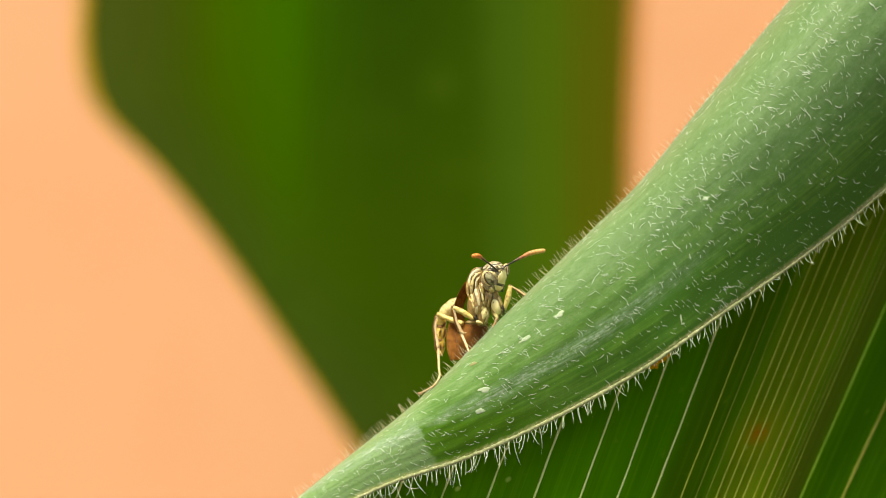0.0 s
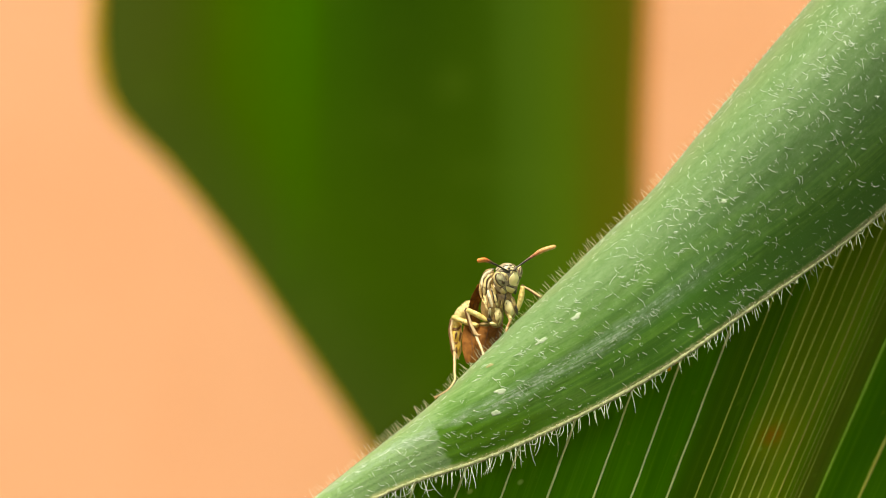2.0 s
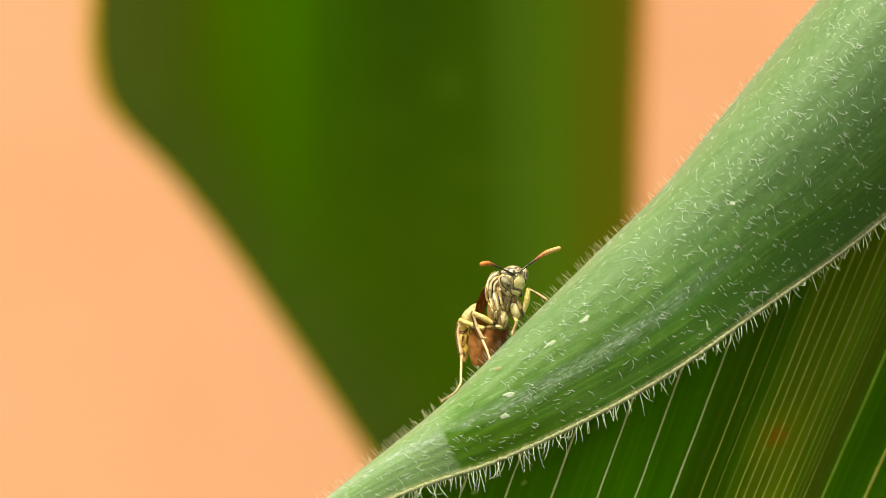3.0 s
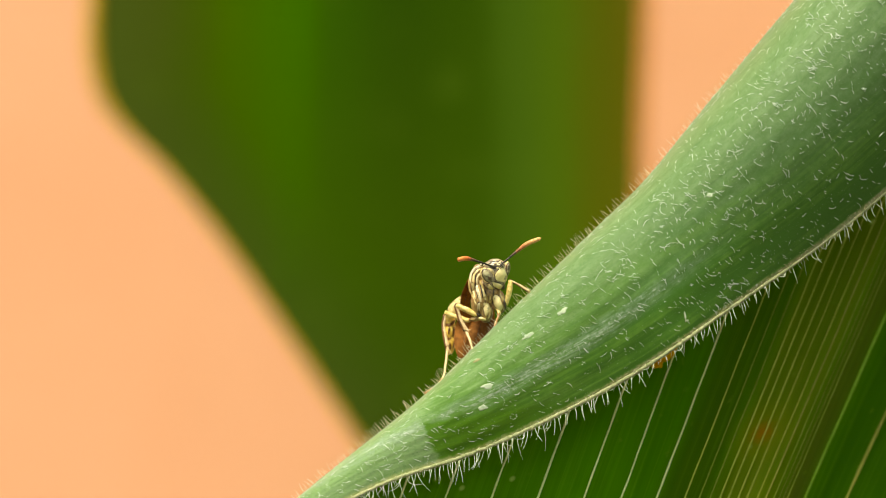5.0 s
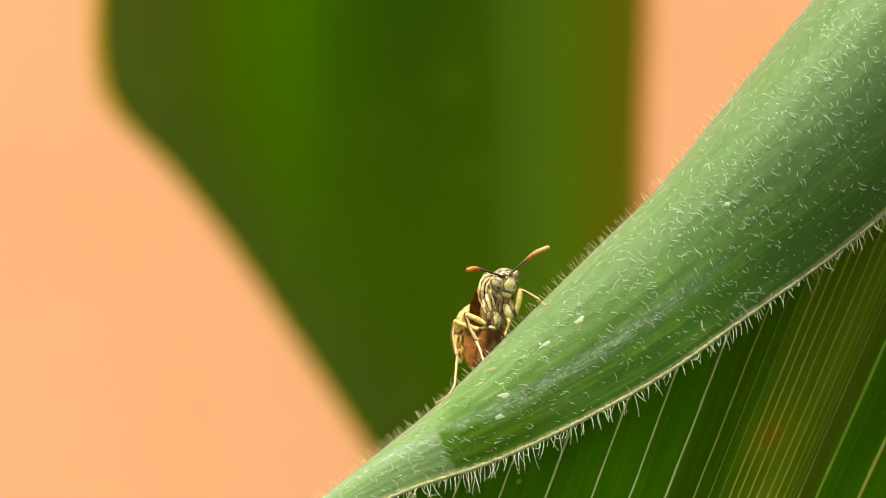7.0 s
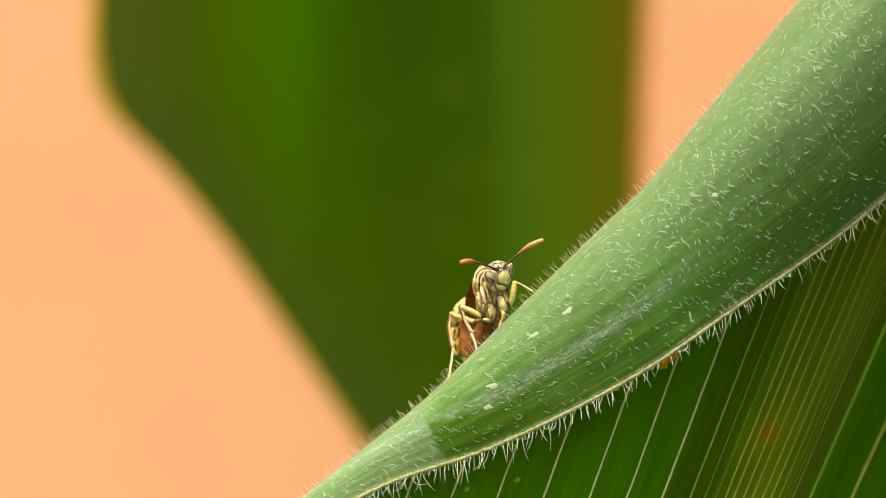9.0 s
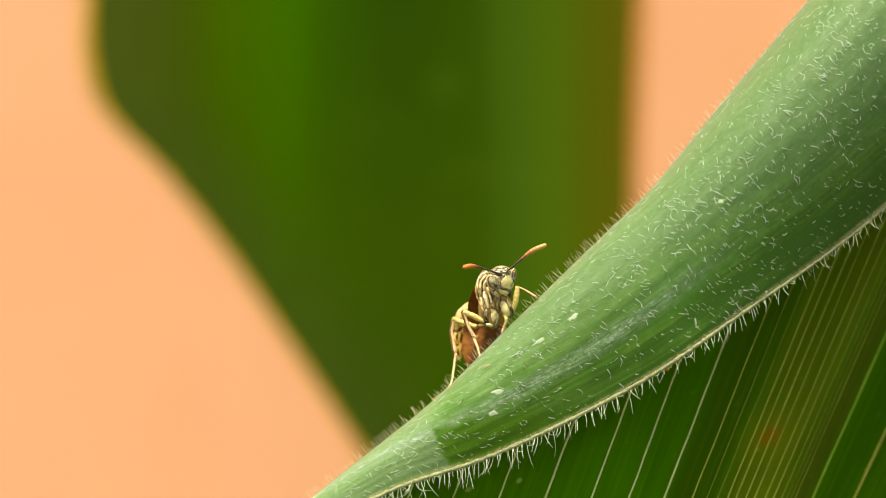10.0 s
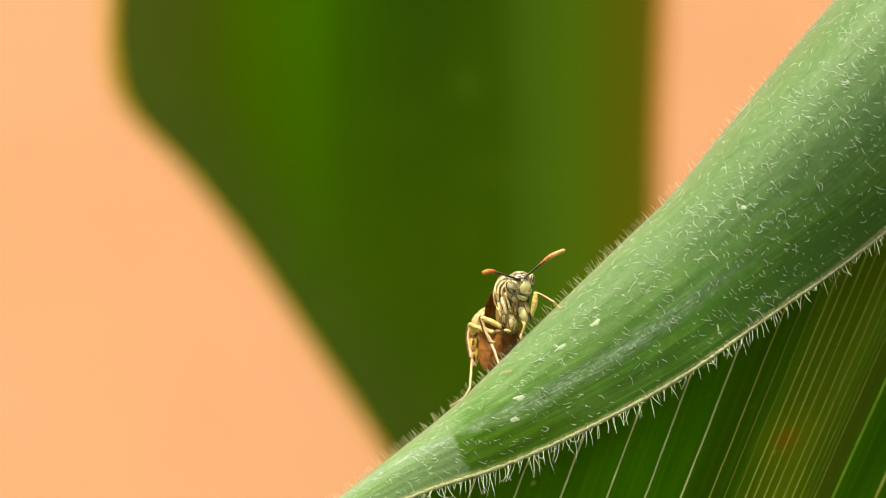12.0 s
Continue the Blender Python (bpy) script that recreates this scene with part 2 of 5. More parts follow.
WET = (20.2, 32.5, -1.5, 3.7)
RUST = (26.2, 17.65)
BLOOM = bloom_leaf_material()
UNDER = under_leaf_material()
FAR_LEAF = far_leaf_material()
HAIR = plain_material("hair_white", (0.84, 0.97, 0.86), (0.93, 0.99, 0.93), 400, 0.25, 0.6, translucent=0.3)
BRISTLE = plain_material("hair_cream", (0.90, 0.83, 0.58), (0.96, 0.92, 0.74), 400, 0.3, 0.6, translucent=0.4)
FRINGE = plain_material("hair_ivory", (0.88, 0.99, 0.76), (0.94, 0.99, 0.86), 400, 0.3, 0.4, translucent=0.55)
EDGE = plain_material("leaf_edge_pale", (0.22, 0.28, 0.11), (0.56, 0.59, 0.34), 1900, 0.6, 0.2, bump=0.00008, translucent=0.2)
FLECK = plain_material("fleck_white", (0.30, 0.42, 0.26), (0.52, 0.60, 0.44), 1500, 0.6)
FLECK_TAN = plain_material("fleck_tan", (0.24, 0.26, 0.10), (0.34, 0.29, 0.13), 1500, 0.6)
VEIN = plain_material("vein_pale", (0.80, 0.93, 0.30), (0.90, 0.97, 0.46), 700, 0.5, 0.12, translucent=0.25)
EDGE_GLOW = plain_material("edge_glow", (0.68, 0.42, 0.02), (0.78, 0.50, 0.04), 300, 0.5, translucent=0.3)
EDGE_DRY = plain_material("edge_dry", (0.52, 0.21, 0.03), (0.62, 0.26, 0.05), 300, 0.7)
RIB = plain_material("midrib_green", (0.044, 0.118, 0.002), (0.050, 0.130, 0.003), 200, 0.7, 0.05)
VEIN_OLIVE = plain_material("vein_olive", (0.36, 0.46, 0.04), (0.54, 0.62, 0.10), 700, 0.5, 0.12, translucent=0.2)
VEIN_GOLD = plain_material("vein_gold", (0.42, 0.54, 0.05), (0.60, 0.70, 0.12), 700, 0.5, 0.12, translucent=0.25)
VEIN_LIME = plain_material("vein_lime", (0.24, 0.50, 0.03), (0.34, 0.60, 0.06), 700, 0.5, 0.1, translucent=0.25)
VEIN_DRY = plain_material("vein_dry", (0.34, 0.39, 0.05), (0.44, 0.48, 0.09), 700, 0.6, 0.1, translucent=0.2)
VEIN_DIM = plain_material("vein_dim", (0.20, 0.30, 0.02), (0.30, 0.40, 0.05), 700, 0.6, 0.1, translucent=0.2)
STALK = plain_material("stalk_green", (0.07, 0.16, 0.03), (0.12, 0.22, 0.06), 60, 0.45, bump=0.0003)
SOIL = plain_material("soil_brown", (0.055, 0.040, 0.024), (0.11, 0.080, 0.050), 9, 0.95, 0.2, bump=0.02)
PLASTER = plain_material("plaster_orange", (0.80, 0.392, 0.212), (0.84, 0.436, 0.248), 1.1, 0.85, 0.2, bump=0.001)


# ---- mesh helpers ----
def mesh_object(name, verts, faces, material, parent=None, home=None, label="", kind="", uvs=None, smooth=True):
    """Links one mesh from world places; under a parent its vertices are taken from home, the parent's own place."""
    home = home or Vector()
    me = bpy.data.meshes.new(name)
    me.from_pydata([tuple(Vector(v) - home) for v in verts], [], faces)
    if uvs:
        layer = me.uv_layers.new(name="UVMap")
        for loop in me.loops:
            layer.data[loop.index].uv = uvs[loop.vertex_index]
    me.materials.append(material)
    if smooth:
        me.polygons.foreach_set("use_smooth", [True] * len(me.polygons))
    me.update()
    ob = new(name, me)
    ob.parent = parent
    return tagged(ob, label=label, kind=kind)


def thing(name, home, label, category, group="", kind=""):
    ob = new(name)
    ob.empty_display_size = 0.005
    ob.location = home
    return tagged(ob, label, category, group, kind)


def spline(points, t):
    """A smooth curve through a few points (tuples), t from 0 to 1."""
    last = len(points) - 1
    s = min(max(t, 0.0), 1.0) * last
    i = min(int(s), last - 1)
    f = s - i
    out = []
    for k in range(len(points[0])):
        p1, p2 = points[i][k], points[i + 1][k]
        p0 = points[i - 1][k] if i else 2 * p1 - p2
        p3 = points[i + 2][k] if i + 2 <= last else 2 * p2 - p1
        out.append(0.5 * (2 * p1 + (p2 - p0) * f + (2 * p0 - 5 * p1 + 4 * p2 - p3) * f * f + (3 * p1 - p0 - 3 * p2 + p3) * f ** 3))
    return out


def grid(rows, cols):
    return [(r * cols + c, r * cols + c + 1, (r + 1) * cols + c + 1, (r + 1) * cols + c) for r in range(rows - 1) for c in range(cols - 1)]


def thicken(ob, thickness):
    m = ob.modifiers.new("thickness", "SOLIDIFY")
    m.thickness, m.offset = thickness, 0.0
    return ob


def tube(points, radii, sides=8, verts=None, faces=None, caps=True):
    """Adds a tube along world points with those radii to verts and faces."""
    verts = [] if verts is None else verts
    faces = [] if faces is None else faces
    points = [Vector(p) for p in points]
    start, normal = len(verts), None
    for i, p in enumerate(points):
        way = (points[min(i + 1, len(points) - 1)] - points[max(i - 1, 0)]).normalized()
        if normal is None:
            normal = way.orthogonal().normalized()
        normal = (normal - way * normal.dot(way)).normalized()
        side = way.cross(normal)
        for k in range(sides):
            q = 2 * math.pi * k / sides
            verts.append(p + (normal * math.cos(q) + side * math.sin(q)) * radii[i])
    for i in range(len(points) - 1):
        for k in range(sides):
            k2 = (k + 1) % sides
            faces.append((start + i * sides + k, start + i * sides + k2, start + (i + 1) * sides + k2, start + (i + 1) * sides + k))
    if caps:
        faces.append(tuple(start + k for k in reversed(range(sides))))
        faces.append(tuple(start + (len(points) - 1) * sides + k for k in range(sides)))
    return verts, faces


def hair(verts, faces, root, way, length, bend, radius, sides=4):
    """One tapered hair of short pieces that bends towards bend, with a kink of its own."""
    pts, p = [], Vector(root)
    for i in range(6):
        pts.append(p)
        p = p + (way + bend * (i / 3.0) ** 1.3).normalized() * (length / 5)
    tube(pts, [radius * f for f in (1.0, 0.95, 0.88, 0.75, 0.55, 0.2)], sides, verts, faces, caps=False)


def curled_hair(verts, faces, root, normal, way, length, turn, rise, radius):
    """A soft hair that lies over a face: it curls by turn (radians) in the face's plane while it rises and sinks again."""
    side = normal.cross(way)
    pts, p, steps = [], Vector(root), 8
    for i in range(steps + 1):
        pts.append(p)
        f = i / steps
        a = turn * (f - 0.3)
        p = p + (way * math.cos(a) + side * math.sin(a) + normal * rise * math.cos(math.pi * f)).normalized() * (length / steps)
    tube(pts, [radius * f for f in (0.7, 0.95, 1.0, 1.0, 0.95, 0.85, 0.7, 0.5, 0.2)], 4, verts, faces, caps=False)


# ---- ground and wall ----
def build_setting():
    n = 60
    verts, faces = [], grid(n, n)
    for r in range(n):
        for c in range(n):
            x, y = ((c / (n - 1) - 0.5) * 2), ((r / (n - 1) - 0.5) * 2)
            x, y = 60 * x * abs(x) ** 1.6, 60 * y * abs(y) ** 1.6
            verts.append((x, y, 0.02 * noise.noise((x * 2, y * 2, 0)) - 0.02 if abs(x) < 5 else -0.02))
    tagged(mesh_object("ground", verts, faces, SOIL), "bare brown garden soil around the plants", "soil", kind="structure")
    me = bpy.data.meshes.new("wall_back")
    bm = bmesh.new()
    bmesh.ops.create_cube(bm, size=1.0, matrix=Matrix.LocRotScale((0.0, 1.22, 1.25), None, (7.0, 0.2, 2.7)))
    bmesh.ops.bevel(bm, geom=bm.edges[:], offset=0.01, segments=2, affect="EDGES")
    bm.to_mesh(me)
    bm.free()
    me.materials.append(PLASTER)
    tagged(new("wall_back", me), "sunlit peach orange plastered garden wall", "wall", kind="structure")


# ---- the downy leaf in front ----
CREST = [(-17.7, -26.7), (-9.2, -19.8), (-1.2, -13.35), (5.8, -6.5), (13.3, 0.8), (18.3, 5.7), (23.3, 11.8), (30.8, 20.8), (38.8, 30.05), (52.0, 46.0), (66.0, 60.0)]
MARGIN = [(-17.7, -27.2), (-11.2, -24.2), (-4.2, -20.8), (3.3, -18.25), (10.8, -14.85), (18.3, -10.75), (25.8, -5.55), (33.3, -0.3), (39.2, 4.45), (48.8, 13.05), (62.0, 24.0), (72.0, 44.0)]
LEAF_HOME = site(3.3, -8.55, 2.2)


def resample(points, count=240):
    """The same curve as a list of places at even steps of its length."""
    fine = [spline(points, i / 1500) for i in range(1501)]
    run = [0.0]
    for p, q in zip(fine, fine[1:]):
        run.append(run[-1] + math.dist(p, q))
    out, j = [], 0
    for i in range(count + 1):
        want = run[-1] * i / count
        while j < 1499 and run[j + 1] < want:
            j += 1
        f = (want - run[j]) / max(run[j + 1] - run[j], 1e-9)
        out.append(tuple(u + (v - u) * f for u, v in zip(fine[j], fine[j + 1])))
    return out, run[-1]


CREST_LINE, CREST_LENGTH = resample(CREST)
MARGIN_LINE, MARGIN_LENGTH = resample(MARGIN)


def on_line(line, t):
    s = min(max(t, 0.0), 1.0) * (len(line) - 1)
    i = min(int(s), len(line) - 2)
    return [u + (v - u) * (s - i) for u, v in zip(line[i], line[i + 1])]


def downy(u, v):
    """A place on the downy leaf: u from its tip to its base, v 0 at the lower margin, 1 on the crest, above 1 on the far side."""
    cx, cz = on_line(CREST_LINE, u)
    mx, mz = on_line(MARGIN_LINE, u)
    near_m = 0.5 * (6 + 0.6 * (mx - 0.8))
    near_c = 0.5 * (8.5 + 0.12 * (cx - 3.3))
    near_c = max(near_c, 1.5)
    roll = 2.4 * min(1.0, 0.15 + 1.6 * u)
    low = near_c - roll + 1.2 + 2.6 * max(0.0, 1.0 - u * 2.2) * min(1.0, u * 8)
    near_m = low + math.log1p(math.exp((near_m - low) * 0.8)) / 0.8
    bulge = min(1, u * 5) * (1.2 + 1.7 * min(1.0, max(0.0, (u - 0.15) * 2.6)))
    if v <= 1:
        d = math.sin(v * math.pi / 2) ** 0.93 if v > 0 else v
        near = near_m + (near_c - near_m) * v + bulge * 4 * v * (1 - v) - roll * v ** 4
    else:
        w = v - 1
        d = 1 - 0.55 * w * w
        slope = (near_c - near_m) - 4 * bulge - 4 * roll
        near = near_c - roll + min(slope, -6.0) * w
    slim = min(1.0, math.dist((cx, cz), (mx, mz)) / 9.0)
    near -= 9.0 * min(1.0, max(0.0, (u - 0.36) * 3.4)) * max(0.0, 1 - v) ** 3
    near -= 14.0 * max(0.0, u - 0.2)      # the base end leans away
    ripple = 0.018 * slim * math.sin(v * 58 + 1.7 * math.sin(u * 9)) + 0.30 * slim * noise.noise((u * 9, v * 2.0, 3.1))
    return site(mx + (cx - mx) * d, mz + (cz - mz) * d, near + ripple)


def downy_normal(u, v):
    e = 0.002
    a = downy(u + e, v) - downy(u - e, v)
    b = downy(u, min(v + e, 1.6)) - downy(u, v - e)
    m = b.cross(a).normalized()
    return m if m.dot(Vector((-0.2, -1, 0.4))) > 0 else -m


def leaf_place(x, z):
    """The u and v of the leaf's face at millimetres on the plane of the insect."""
    best = (9e9, 0, 0)
    for step, u0, v0, n in ((0.02, 0.5, 0.5, 25), (0.002, None, None, 10), (0.0004, None, None, 6)):
        u0, v0 = (best[1], best[2]) if u0 is None else (u0, v0)
        for i in range(-n, n + 1):
            for j in range(-n, n + 1):
                u, v = u0 + i * step, v0 + j * step
                if 0 <= u <= 1 and 0 <= v <= 1:
                    p = (downy(u, v) - EYE) / MM
                    best = min(best, (math.hypot(p.x * FOCUS / p.y - x, p.z * FOCUS / p.y - z), u, v))
    return best[1], best[2]


def build_downy_leaf():
    rng = random.Random(11)
    leaf = thing("maize_leaf", LEAF_HOME, "downy pale green maize leaf with white hairs, arching on its stalk", "leaf", "maize leaves")
    rows, cols = 170, 100
    verts, uvs = [], []
    for r in range(rows):
        u = r / (rows - 1)
        wide = math.dist(on_line(CREST_LINE, u), on_line(MARGIN_LINE, u)) * 1.25
        for c in range(cols):
            v = c / (cols - 1) * 1.34
            verts.append(downy(u, v))
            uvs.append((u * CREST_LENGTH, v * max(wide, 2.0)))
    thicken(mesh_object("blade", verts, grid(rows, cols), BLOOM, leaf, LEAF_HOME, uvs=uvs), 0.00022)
    # pale thickened edge, rough where the hairs are rooted
    count = 1400
    pts = [downy(i / count, 0.0) + Vector((0, -0.00003, -0.00004 + 0.00007 * noise.noise((i * 0.15, 7, 0)) + 0.00004 * noise.noise((i * 0.5, 2, 0)))) for i in range(count)]
    radii = [(0.14 + 0.06 * min(1, i / 250) * (1.0 - 0.9 * min(1, max(0, i - 460) / 250)) + 0.06 * noise.noise((i * 0.06, 4, 0)) + 0.06 * noise.noise((i * 0.31, 9, 0))) * MM for i in range(count)]
    v, f = tube(pts, radii, 8)
    mesh_object("edge", v, f, EDGE, leaf, LEAF_HOME, "pale yellowish leaf edge")
    v, f = [], []
    for i in range(2600):
        u = rng.uniform(0.03, 0.86)
        way = Vector((rng.gauss(0, 0.7), rng.gauss(-0.6, 0.5), rng.gauss(-0.1, 0.8))).normalized()
        hair(v, f, downy(u, rng.uniform(0.0, 0.012)) + way * 0.00010, way, rng.uniform(0.08, 0.26) * MM, Vector((rng.gauss(0, 0.4), 0, -0.3)), rng.uniform(0.012, 0.022) * MM)
    mesh_object("edge_fuzz", v, f, BRISTLE, leaf, LEAF_HOME, "fine cream fuzz", "stuff")
    # bristles on the crest: they stand in loose tufts and lean towards the tip
    v, f = [], []
    for i in range(370):
        u = 0.02 + 0.78 * (i + rng.random()) / 370
        if noise.noise((u * 55, 1.0, 0.0)) < -0.42:
            continue
        for k in range(rng.choice((1, 1, 2))):
            t = 1.0 + rng.gauss(0.0, 0.05)
            m = downy_normal(u, min(t, 1.2))
            way = (m * 0.7 + Vector((rng.gauss(-0.55, 0.26), rng.gauss(-0.4, 0.3), rng.gauss(0.60, 0.24)))).normalized()
            bend = Vector((rng.gauss(-0.05, 0.16), rng.gauss(0, 0.2), rng.gauss(0.05, 0.14)))
            hair(v, f, downy(u, t), way, (rng.uniform(0.4, 1.15) if u < 0.5 else rng.uniform(0.3, 0.7)) * MM, bend, rng.uniform(0.018, 0.027) * MM * (1.0 if u < 0.5 else 0.7))
            u += rng.gauss(0, 0.002)
    mesh_object("crest_hair", v, f, BRISTLE, leaf, LEAF_HOME, "short stiff cream hairs", "stuff")
    # hairs along the lower edge, some bent over like hooks
    v, f = [], []
    for i in range(300):
        u = 0.05 + 0.80 * ((i + rng.random()) / 300) ** 1.35
        way = Vector((rng.gauss(0.10, 0.22), rng.gauss(-0.7, 0.3), rng.gauss(-1.0, 0.2))).normalized()
        bend = Vector((rng.gauss(0.0, 0.26), rng.gauss(0, 0.3), rng.gauss(-0.15, 0.2)))
        if rng.random() < 0.12:
            bend = Vector((rng.choice((-1, 1)) * rng.uniform(0.8, 1.5), 0, rng.uniform(0.3, 1.2)))
        hair(v, f, downy(u, -0.004), way, (rng.uniform(0.5, 1.6) if rng.random() < 0.52 else rng.uniform(1.5, 2.6)) * MM * (1.0 if u < 0.32 else 0.66), bend, rng.uniform(0.020, 0.031) * MM, 5)
    mesh_object("edge_hair", v, f, FRINGE, leaf, LEAF_HOME, "fine white hanging hairs", "stuff")
    # curled hairs lying over the face, denser in some patches, and fine crumbs between them
    v, f = [], []
    for i in range(30000):
        u, t = 0.03 + 0.77 * rng.random() ** 0.8, rng.uniform(0.02, 0.99)
        patch = noise.noise((u * 16, t * 3.2, 5.0)) + 0.5 * noise.noise((u * 45, t * 9, 1.0))
        thin = 0.30 if u < 0.17 else 0.33 if u < 0.34 else 0.6 if u < 0.40 else 0.9
        if rng.random() > (0.55 + 0.36 * patch) * thin * (1.0 + 0.15 * (t < 0.6)) * (0.7 if t > 0.7 and u < 0.4 else 1.0):
            continue
        m = downy_normal(u, t)
        across = (downy(u, min(t + 0.02, 1)) - downy(u, t - 0.02)).normalized()
        along = m.cross(across)
        low = t < 0.36 and u > 0.30
        if low and rng.random() < 0.75:
            way = -across * rng.uniform(0.8, 1.2) + along * rng.gauss(-0.45, 0.3)
        else:
            way = Vector((rng.gauss(1.0, 0.3), 0, rng.gauss(-0.12, 0.34))) if u < 0.36 else Vector((rng.gauss(0.7, 0.45), 0, rng.gauss(-0.35, 0.55)))
        way = (way - m * way.dot(m)).normalized()
        pick = rng.random()
        size = (rng.uniform(0.2, 0.5) if pick < 0.5 else rng.uniform(0.5, 0.9) if pick < 0.93 else rng.uniform(0.9, 1.3)) * (1.0 if u < 0.36 else 0.85)
        radius = rng.uniform(0.0108, 0.0180) * MM * (1.14 if t < 0.6 else 1.0) * (0.85 if u < 0.17 else 1.0 if u < 0.38 else 1.2)
        curled_hair(v, f, downy(u, t), m, way, size * 1.12 * MM, rng.gauss(0, 0.7 if pick < 0.8 else 2.0), rng.uniform(0.15, 0.5), radius)
        if rng.random() < 0.22:
            fork = Matrix.Rotation(rng.gauss(0, 1.0), 3, m) @ way
            curled_hair(v, f, downy(u, t), m, fork, size * rng.uniform(0.5, 1.0) * MM, rng.gauss(0, 0.8), rng.uniform(0.2, 0.6), radius)
    mesh_object("face_hair", v, f, HAIR, leaf, LEAF_HOME, "curled white hairs", "stuff")
    v, f = [], []
    for i in range(20000):
        u, t = 0.03 + 0.77 * rng.random() ** 0.8, rng.uniform(0.02, 0.98)
        line = abs(t - 0.40 - 0.10 * math.sin(u * 7)) < 0.030 + 0.03 * noise.noise((u * 30, 2, 2)) and 0.18 < u < 0.6
        if rng.random() > (0.98 if line else 0.22 + 0.6 * noise.noise((u * 22, t * 5, 9.0))):
            continue
        m = downy_normal(u, t)
        way = (m + Vector((rng.gauss(0, 1), rng.gauss(0, 1), rng.gauss(0, 1)))).normalized()
        hair(v, f, downy(u, t), way, rng.uniform(0.03, 0.14) * MM, Vector((rng.gauss(0, 0.6), 0, rng.gauss(0, 0.6))), rng.uniform(0.012, 0.020) * MM * (1.5 if line else 1.0), 3)
    mesh_object("crumbs", v, f, HAIR, leaf, LEAF_HOME, "fine pale crumbs of wax", "stuff")
    # flakes and crumbs stuck to the face: place, half length, half width, turn
    for x, z, long, wide, turn, material in (
            (11.2, -5.85, 0.55, 0.20, 35, FLECK), (8.15, -8.0, 0.55, 0.17, 32, FLECK), (4.45, -12.45, 0.55, 0.22, 15, FLECK), (4.1, -14.3, 0.5, 0.2, 12, FLECK),
            (18.7, 5.75, 0.45, 0.15, 52, FLECK), (24.2, 4.45, 0.26, 0.22, 0, FLECK), (3.6, -10.25, 0.36, 0.15, 30, FLECK_TAN),
            (21.95, -6.2, 0.42, 0.08, 100, FLECK), (22.1, -6.6, 0.22, 0.08, 20, FLECK)):
        u, t = leaf_place(x, z)
        m = downy_normal(u, t)
        c, q = downy(u, t) + m * 0.00011, radians(turn)
        way = Vector((math.cos(q), 0, math.sin(q)))
        way = (way - m * way.dot(m)).normalized()
        turned = Matrix((way, m.cross(way), m)).transposed()
        v, f = [], []
        for r in range(5):
            for k in range(14):
                a = 2 * math.pi * k / 14
                ragged = 1 + 0.85 * noise.noise((x * 3 + 2 * math.cos(a), 2 * math.sin(a), z))
                ring = (1.0, 0.86, 0.6, 0.3, 0.02)[r] * ragged
                sharp = abs(math.cos(a)) ** 0.4
                v.append(c + turned @ Vector((long * ring * math.cos(a), wide * ring * math.sin(a) * (1.35 - 0.5 * sharp), (0.0, 0.03, 0.035, 0.04, 0.04)[r])) * MM)
        faces = [(r * 14 + k, r * 14 + (k + 1) % 14, (r + 1) * 14 + (k + 1) % 14, (r + 1) * 14 + k) for r in range(4) for k in range(14)]
        mesh_object("fleck", v, faces, material, leaf, LEAF_HOME)
    return leaf


# ---- the deep green leaf below ----
UNDER_HOME = site(23.3, -15.45, -4.0)


def lean(a):
    """Sideways run of a vein for each millimetre of rise; a is where it crosses the foot of the view."""
    return 0.365 + max(0.0, a - 16) * 0.0048


def under(a, z, lift=0.0):
    x = a + lean(a) * (z + 22.05)
    fold = 0.9 * math.exp(-((a - 29.2) / 1.6) ** 2) - (0.9 if a > 31.2 else 0.0) - 0.10 * max(0, a - 31.2)
    near = 0.5 + fold + 0.35 * math.sin(a * 0.7) * 0.4 - 0.01 * (a - 15) ** 2 * 0.2 - 0.14 * (z + 15)
    near -= 0.25 * min(max(0.0, a - 12.0), 22.0)
    return site(x, z, near + lift)


def under_top(a):
    """The height at which the blade ends behind the downy leaf, on a line halfway up that leaf."""
    low, high = -30.0, 60.0
    for _ in range(30):
        z = (low + high) / 2
        x = a + lean(a) * (z + 22.05)
        # the halfway line of the downy leaf
        line = -25.5 + (x + 14) * 0.62 if x < 10 else -10.6 + (x - 10) * 0.86
        low, high = (z, high) if z < line else (low, z)
    return low


